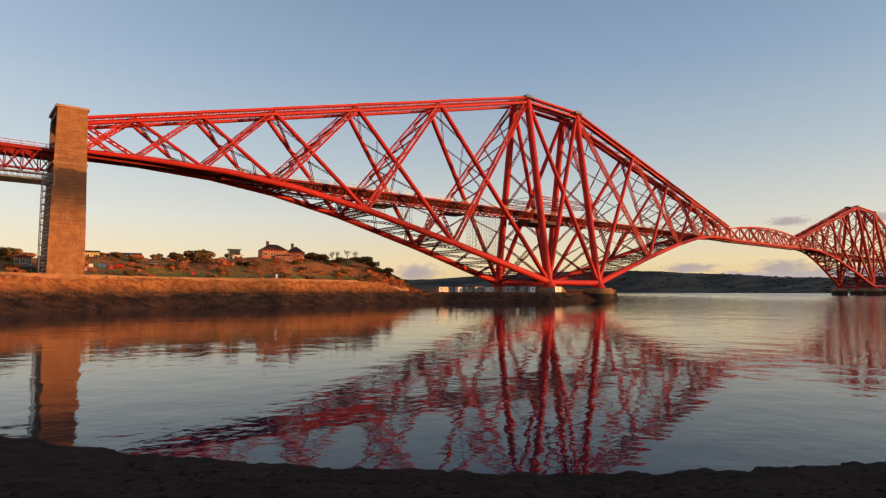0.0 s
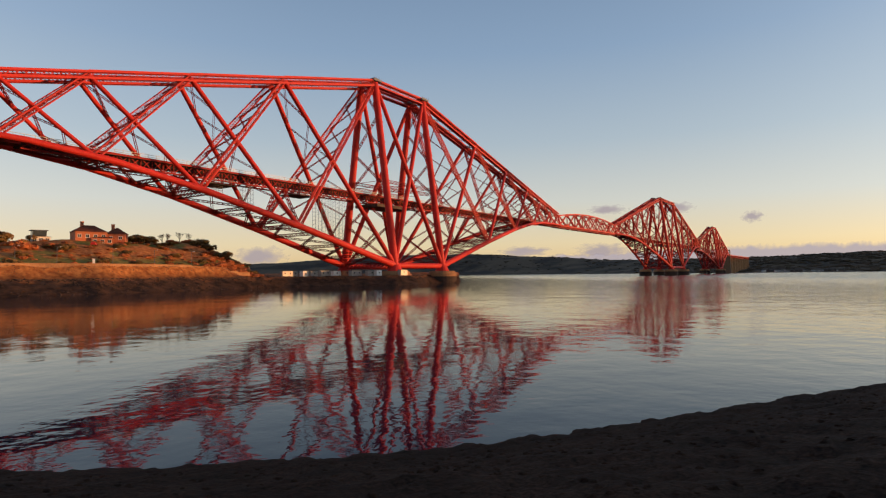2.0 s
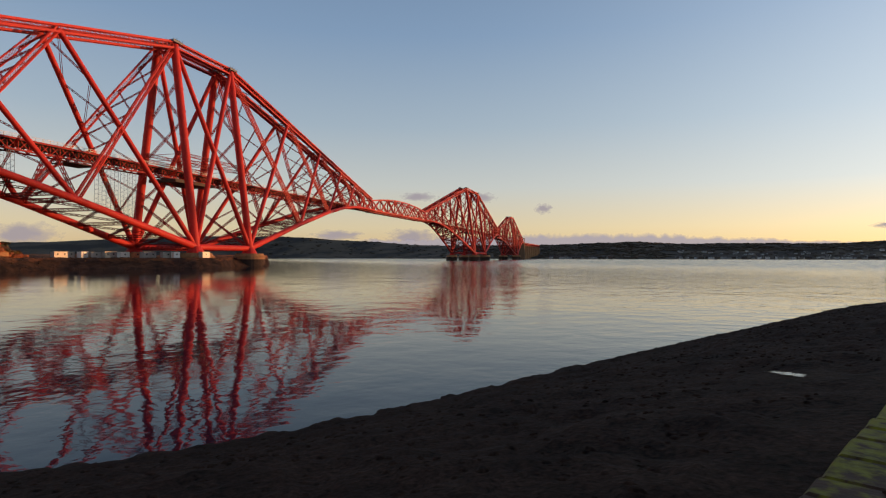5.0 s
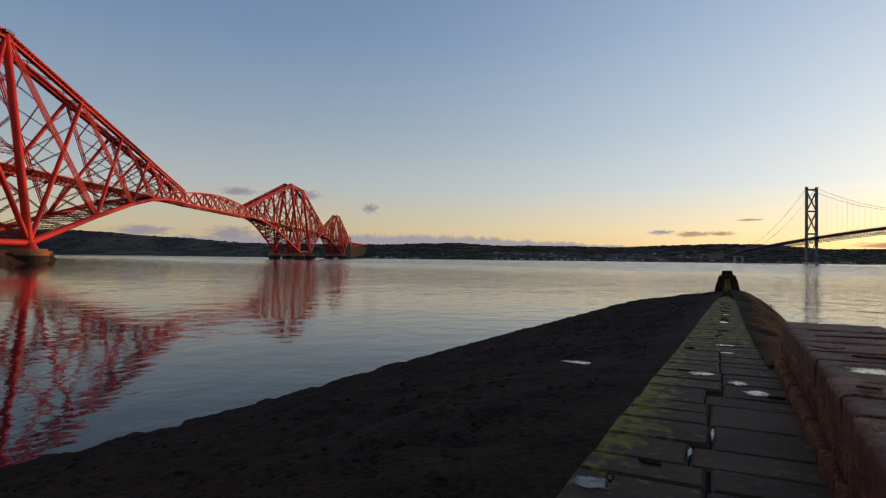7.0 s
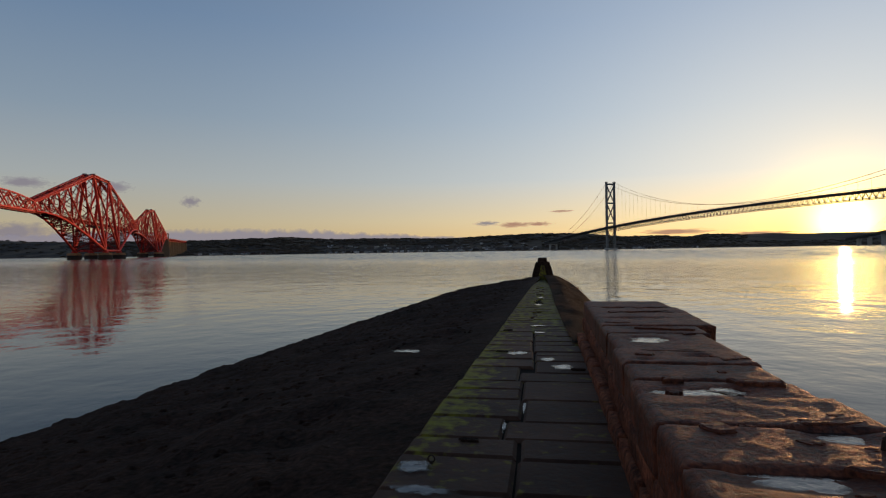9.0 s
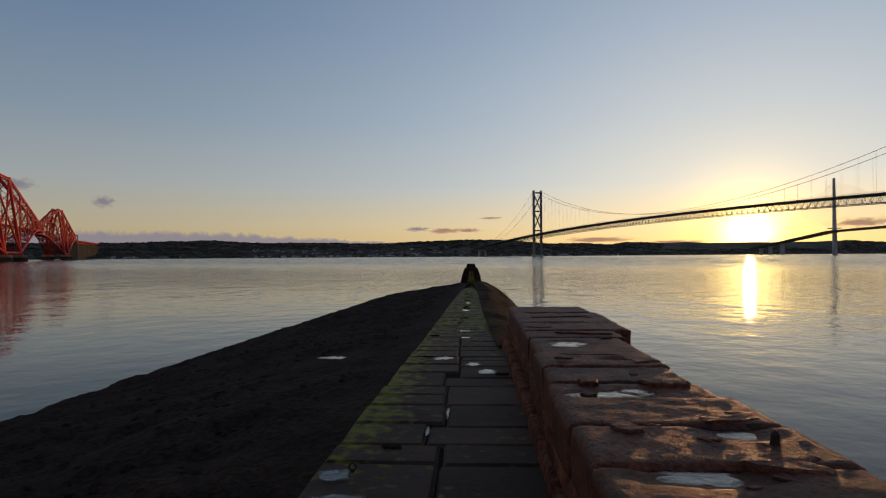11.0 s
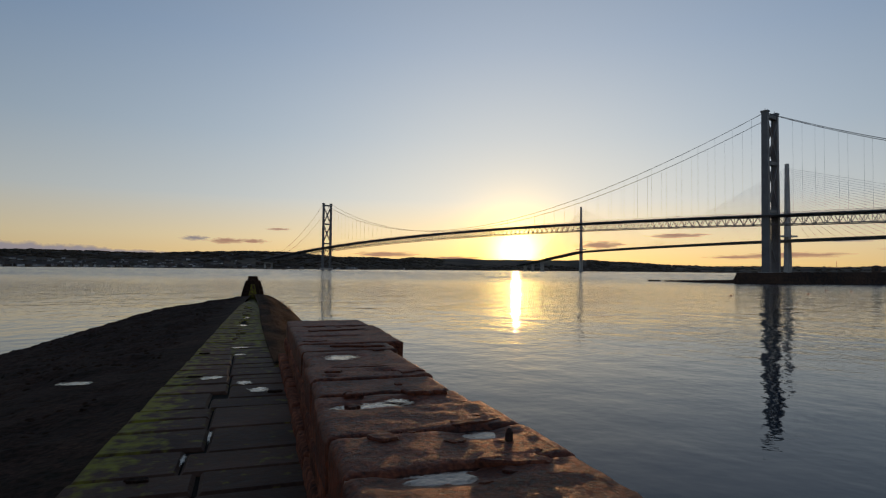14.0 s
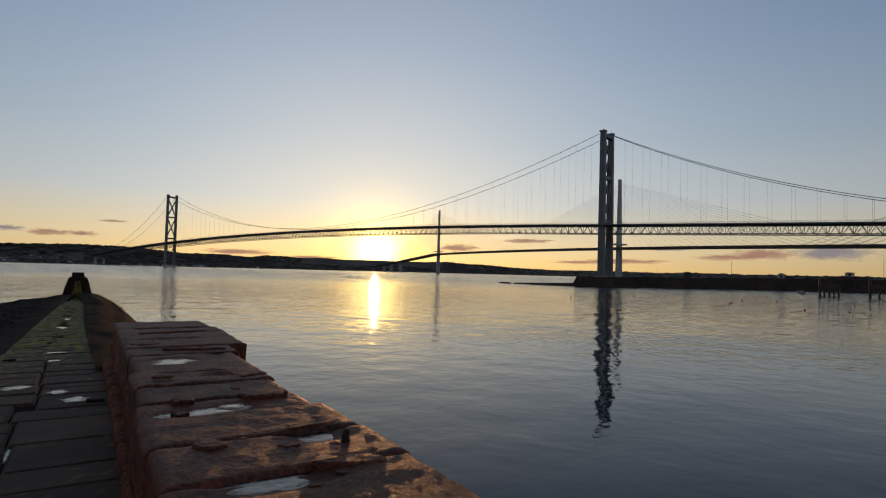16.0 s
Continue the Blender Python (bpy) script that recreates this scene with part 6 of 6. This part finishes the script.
for x, y in ((93, 95), (120, 100), (148, 118), (148, 111), (113, 70), (117, 72), (136, 81), (172, 95), (142, 76), (106, 52), (108, 46), (141, 59), (122, 201)):
    b = thing("mooring_buoy", "small round orange-brown mooring buoy afloat", "buoy", Matrix.Translation((x, y, 0.05)), group="mooring buoys")
    bm = bmesh.new()
    bmesh.ops.create_uvsphere(bm, u_segments=12, v_segments=8, radius=0.22)
    s = Shape()
    bm.verts.index_update()
    s.add([v.co for v in bm.verts], [tuple(v.index for v in f.verts) for f in bm.faces])
    bm.free()
    part("float", s, BUOY, b, smooth=True)
    s = Shape()
    s.tube((0, 0, 0.2), (0, 0, 0.34), 0.04, 0.03, 7)
    part("eye", s, IRON, b)

# ---- far shore: woods, town, clouds, the sun ----
rng = random.Random(33)
woods = Shape()
for k in range(9000):
    az = rng.uniform(-64, 74)
    ds = table(FAR_SHORE, az)
    e = 900 * rng.random() ** 0.8 + 18
    if -22 < az < 0 and e < 420 and rng.random() < 0.85:
        continue
    if e < 110 and (-33 < az < -26 or -22 < az < 15):
        continue
    if az < -40 and rng.random() < 0.85:
        continue
    d = ds + e
    if d > 4600:
        continue
    x, y = polar(az, d)
    z = height(az, d)
    if z < 2 or (18 < az < 32 and e > 380) or (az > 40 and rng.random() < 0.7):
        continue
    r, h = rng.uniform(8, 18), rng.uniform(2, 5)
    if e > 500 and rng.random() < 0.5:
        h *= 0.6
    c = [(x + r * rng.uniform(0.7, 1.2) * math.cos(a), y + r * rng.uniform(0.7, 1.2) * math.sin(a), z + h * rng.uniform(0.15, 0.55)) for a in (0, 1.26, 2.51, 3.77, 5.03)]
    woods.add(c + [(x + rng.uniform(-3, 3), y + rng.uniform(-3, 3), z + h), (x, y, z - 2)], [(i, (i + 1) % 5, 5) for i in range(5)] + [((i + 1) % 5, i, 6) for i in range(5)])
tagged(part("far_woods", woods, WOOD_FAR, smooth=True), "dark distant woodland along the far shore", "woods", kind="stuff")

towns = []
HARL = material("grey_harling", (0.30, 0.29, 0.28), (0.56, 0.54, 0.52), 0.05, 0.9, rand=0.4)
HARL_DARK = material("brown_stone", (0.07, 0.055, 0.045), (0.13, 0.10, 0.08), 0.05, 0.9, rand=0.4)
for wall, w, d, h in ((HARL, 11, 8, 5), (HARL_DARK, 14, 8, 6), (HARL, 16, 8, 4), (HARL_DARK, 10, 8, 5)):
    t = thing("town_house", "distant town house with slate roof on the far shore", "house", Matrix.Translation((0, 0, -500)), group="houses of the far town")
    s = Shape()
    s.box(-w / 2, w / 2, -d / 2, d / 2, -4, h)
    part("wall", s, wall, t)
    s = Shape()
    s.add([(-w / 2 - 0.4, -d / 2 - 0.4, h), (w / 2 + 0.4, -d / 2 - 0.4, h), (w / 2 + 0.4, d / 2 + 0.4, h), (-w / 2 - 0.4, d / 2 + 0.4, h), (-w / 2, 0, h + 3.2), (w / 2, 0, h + 3.2)],
          [(0, 1, 5, 4), (2, 3, 4, 5), (1, 2, 5), (3, 0, 4), (3, 2, 1, 0)])
    part("roof", s, SLATE, t)
    for i in range(3):
        s = Shape()
        x = -w / 2 + w * (i + 0.5) / 3
        s.box(x - 0.9, x + 0.9, -d / 2 - 0.1, -d / 2 + 0.02, h * 0.45, h * 0.8)
        part("window", s, GLASS, t)
    towns.append(t)
for k in range(300):
    if k < 40:
        az, e = rng.uniform(-32.5, -26.5), rng.uniform(12, 60)
    elif k < 270:
        az, e = rng.uniform(-21, -0.5), 16 + 400 * rng.random() ** 1.7
    else:
        az, e = rng.uniform(2, 15), rng.uniform(14, 80)
    d = table(FAR_SHORE, az) + e
    copy_thing(towns[rng.choice((0, 0, 1, 2, 3))], Matrix.Translation((*polar(az, d), height(az, d))) @ Matrix.Rotation(radians(-az + rng.uniform(-40, 40)), 4, "Z") @ Matrix.Scale(rng.uniform(0.55, 1.0), 4))
for p in towns:
    for o in (*p.children_recursive, p):
        bpy.data.objects.remove(o)


def cloud_material(name, colour):
    m = bpy.data.materials.new(name)
    m.use_nodes = True
    n, l = m.node_tree.nodes, m.node_tree.links
    n.remove(n["Principled BSDF"])
    tc, nz = n.new("ShaderNodeTexCoord"), n.new("ShaderNodeTexNoise")
    mp = n.new("ShaderNodeMapping")
    mp.inputs["Scale"].default_value = (2.2, 1.0, 1.6)
    l.new(tc.outputs["Object"], mp.inputs[0])
    info = n.new("ShaderNodeObjectInfo")
    l.new(info.outputs["Random"], mp.inputs["Location"])
    l.new(mp.outputs[0], nz.inputs["Vector"])
    nz.inputs["Scale"].default_value, nz.inputs["Detail"].default_value, nz.inputs["Roughness"].default_value = 1.6, 6, 0.62
    ln = n.new("ShaderNodeVectorMath")
    ln.operation = "LENGTH"
    l.new(tc.outputs["Object"], ln.inputs[0])
    fall = n.new("ShaderNodeMapRange")
    fall.inputs[1].default_value, fall.inputs[2].default_value, fall.inputs[3].default_value, fall.inputs[4].default_value = 0.1, 0.95, 0.42, -0.42
    l.new(ln.outputs["Value"], fall.inputs[0])
    add = n.new("ShaderNodeMath")
    l.new(nz.outputs["Fac"], add.inputs[0])
    l.new(fall.outputs[0], add.inputs[1])
    cut = n.new("ShaderNodeMapRange")
    cut.inputs[1].default_value, cut.inputs[2].default_value, cut.inputs[4].default_value = 0.40, 0.80, 0.88
    l.new(add.outputs[0], cut.inputs[0])
    em, tr, mx = n.new("ShaderNodeEmission"), n.new("ShaderNodeBsdfTransparent"), n.new("ShaderNodeMixShader")
    em.inputs["Color"].default_value = (*colour, 1)
    l.new(cut.outputs[0], mx.inputs[0])
    l.new(tr.outputs[0], mx.inputs[1])
    l.new(em.outputs[0], mx.inputs[2])
    l.new(mx.outputs[0], n["Material Output"].inputs["Surface"])
    return m


MAUVE = cloud_material("mauve_cloud", (0.40, 0.34, 0.36))
ROSE = cloud_material("rose_cloud", (0.62, 0.30, 0.20))
for az, el, w, h, mat in ((-33.2, 4.8, 3.0, 0.9, MAUVE), (-79, 1.9, 8, 1.7, MAUVE), (-53.5, 2.2, 8, 0.9, MAUVE), (-46, 2.1, 9, 1.3, MAUVE), (-45.5, 6.0, 6, 0.8, MAUVE), (-39.3, 5.9, 5, 0.9, MAUVE), (66, 2.5, 10, 1.3, MAUVE), (58, 2.0, 9, 0.5, ROSE), (49, 1.5, 14, 0.45, ROSE), (53, 2.7, 8, 0.35, MAUVE), (61, 2.3, 9, 0.9, ROSE), (19, 1.1, 10, 0.35, ROSE), (-66, 1.5, 10, 1.2, MAUVE), (-5.3, 2.62, 4.2, 0.42, MAUVE), (-2.6, 2.45, 5.5, 0.5, ROSE), (-0.2, 2.45, 4.5, 0.4, ROSE), (2.0, 3.65, 4.0, 0.22, ROSE), (12.5, 1.4, 12, 0.5, ROSE), (33.3, 2.45, 8, 0.75, ROSE), (40, 3.3, 9, 0.4, ROSE), (45, 1.3, 9, 0.3, ROSE)):
    s = Shape()
    s.add([(-1, 0, -1), (1, 0, -1), (1, 0, 1), (-1, 0, 1)], [(0, 1, 2, 3)])
    D = 4650.0
    c = part("cloud", s, mat, m=Matrix.Translation((*polar(az, D), EYE_Z + D * math.tan(radians(el)))) @ Matrix.Rotation(radians(-az), 4, "Z") @ Matrix.Diagonal((D * math.tan(radians(w / 2)), 1, D * math.tan(radians(h)), 1)))
    tagged(c, "thin evening cloud low over the horizon", "cloud", kind="structure")

def bank_material():
    m = cloud_material("mauve_cloud_bank", (0.43, 0.38, 0.43))
    n, l = m.node_tree.nodes, m.node_tree.links
    uv, sep, nz = n.new("ShaderNodeUVMap"), n.new("ShaderNodeSeparateXYZ"), n.new("ShaderNodeTexNoise")
    l.new(uv.outputs[0], sep.inputs[0])
    mp = n.new("ShaderNodeMapping")
    mp.inputs["Scale"].default_value = (60, 1.6, 1)
    l.new(uv.outputs[0], mp.inputs[0])
    l.new(mp.outputs[0], nz.inputs["Vector"])
    nz.inputs["Scale"].default_value, nz.inputs["Detail"].default_value = 1.0, 6
    add, cut = n.new("ShaderNodeMath"), n.new("ShaderNodeMapRange")
    add.operation = "MULTIPLY_ADD"
    l.new(nz.outputs["Fac"], add.inputs[0])
    add.inputs[1].default_value = 0.7
    l.new(sep.outputs[1], add.inputs[2])
    cut.inputs[1].default_value, cut.inputs[2].default_value, cut.inputs[3].default_value, cut.inputs[4].default_value = 1.08, 1.32, 0.85, 0.0
    l.new(add.outputs[0], cut.inputs[0])
    l.new(cut.outputs[0], [x for x in n if x.bl_idname == "ShaderNodeMixShader"][0].inputs[0])
    return m


# long low cloud bank behind the far shore
BANK_TOP = [(-56, 1.2), (-50, 1.9), (-40, 2.15), (-33, 2.4), (-25, 2.35), (-23, 2.4), (-19.5, 2.1), (-13, 1.7), (-7, 1.3)]
s = Shape()
bank_az = [-56 + 0.5 * i for i in range(99)]
for az in bank_az:
    for el in (0.6, table(BANK_TOP, az)):
        s.v.append((*polar(az, 4640.0), EYE_Z + 4640.0 * math.tan(radians(el))))
s.f = [(2 * i, 2 * i + 2, 2 * i + 3, 2 * i + 1) for i in range(len(bank_az) - 1)]
bank = part("cloud_bank", s, bank_material())
layer = bank.data.uv_layers.new(name="UVMap")
for loop in bank.data.loops:
    k = loop.vertex_index
    layer.data[loop.index].uv = (k // 2 / len(bank_az), k % 2)
tagged(bank, "long low mauve cloud bank behind the far shore", "cloud", kind="structure")

glow = bpy.data.materials.new("sun_disc")
glow.use_nodes = True
em = glow.node_tree.nodes.new("ShaderNodeEmission")
em.inputs["Color"].default_value, em.inputs["Strength"].default_value = (1.0, 0.70, 0.26, 1), 12.0
glow.node_tree.links.new(em.outputs[0], glow.node_tree.nodes["Material Output"].inputs["Surface"])
bm = bmesh.new()
bmesh.ops.create_uvsphere(bm, u_segments=24, v_segments=16, radius=42.0)
s = Shape()
bm.verts.index_update()
s.add([v.co for v in bm.verts], [tuple(v.index for v in f.verts) for f in bm.faces])
bm.free()
disc = part("sun_disc", s, glow, m=Matrix.Translation((*polar(SUN_AZ, 4750.0), EYE_Z + 4750.0 * math.tan(radians(SUN_EL)))))
tagged(disc, "setting sun at the skyline", "sun", kind="structure")

# masonry facing of the tall end pier, last
courses(north_end, nwx, nwy, 3.0, "ne")
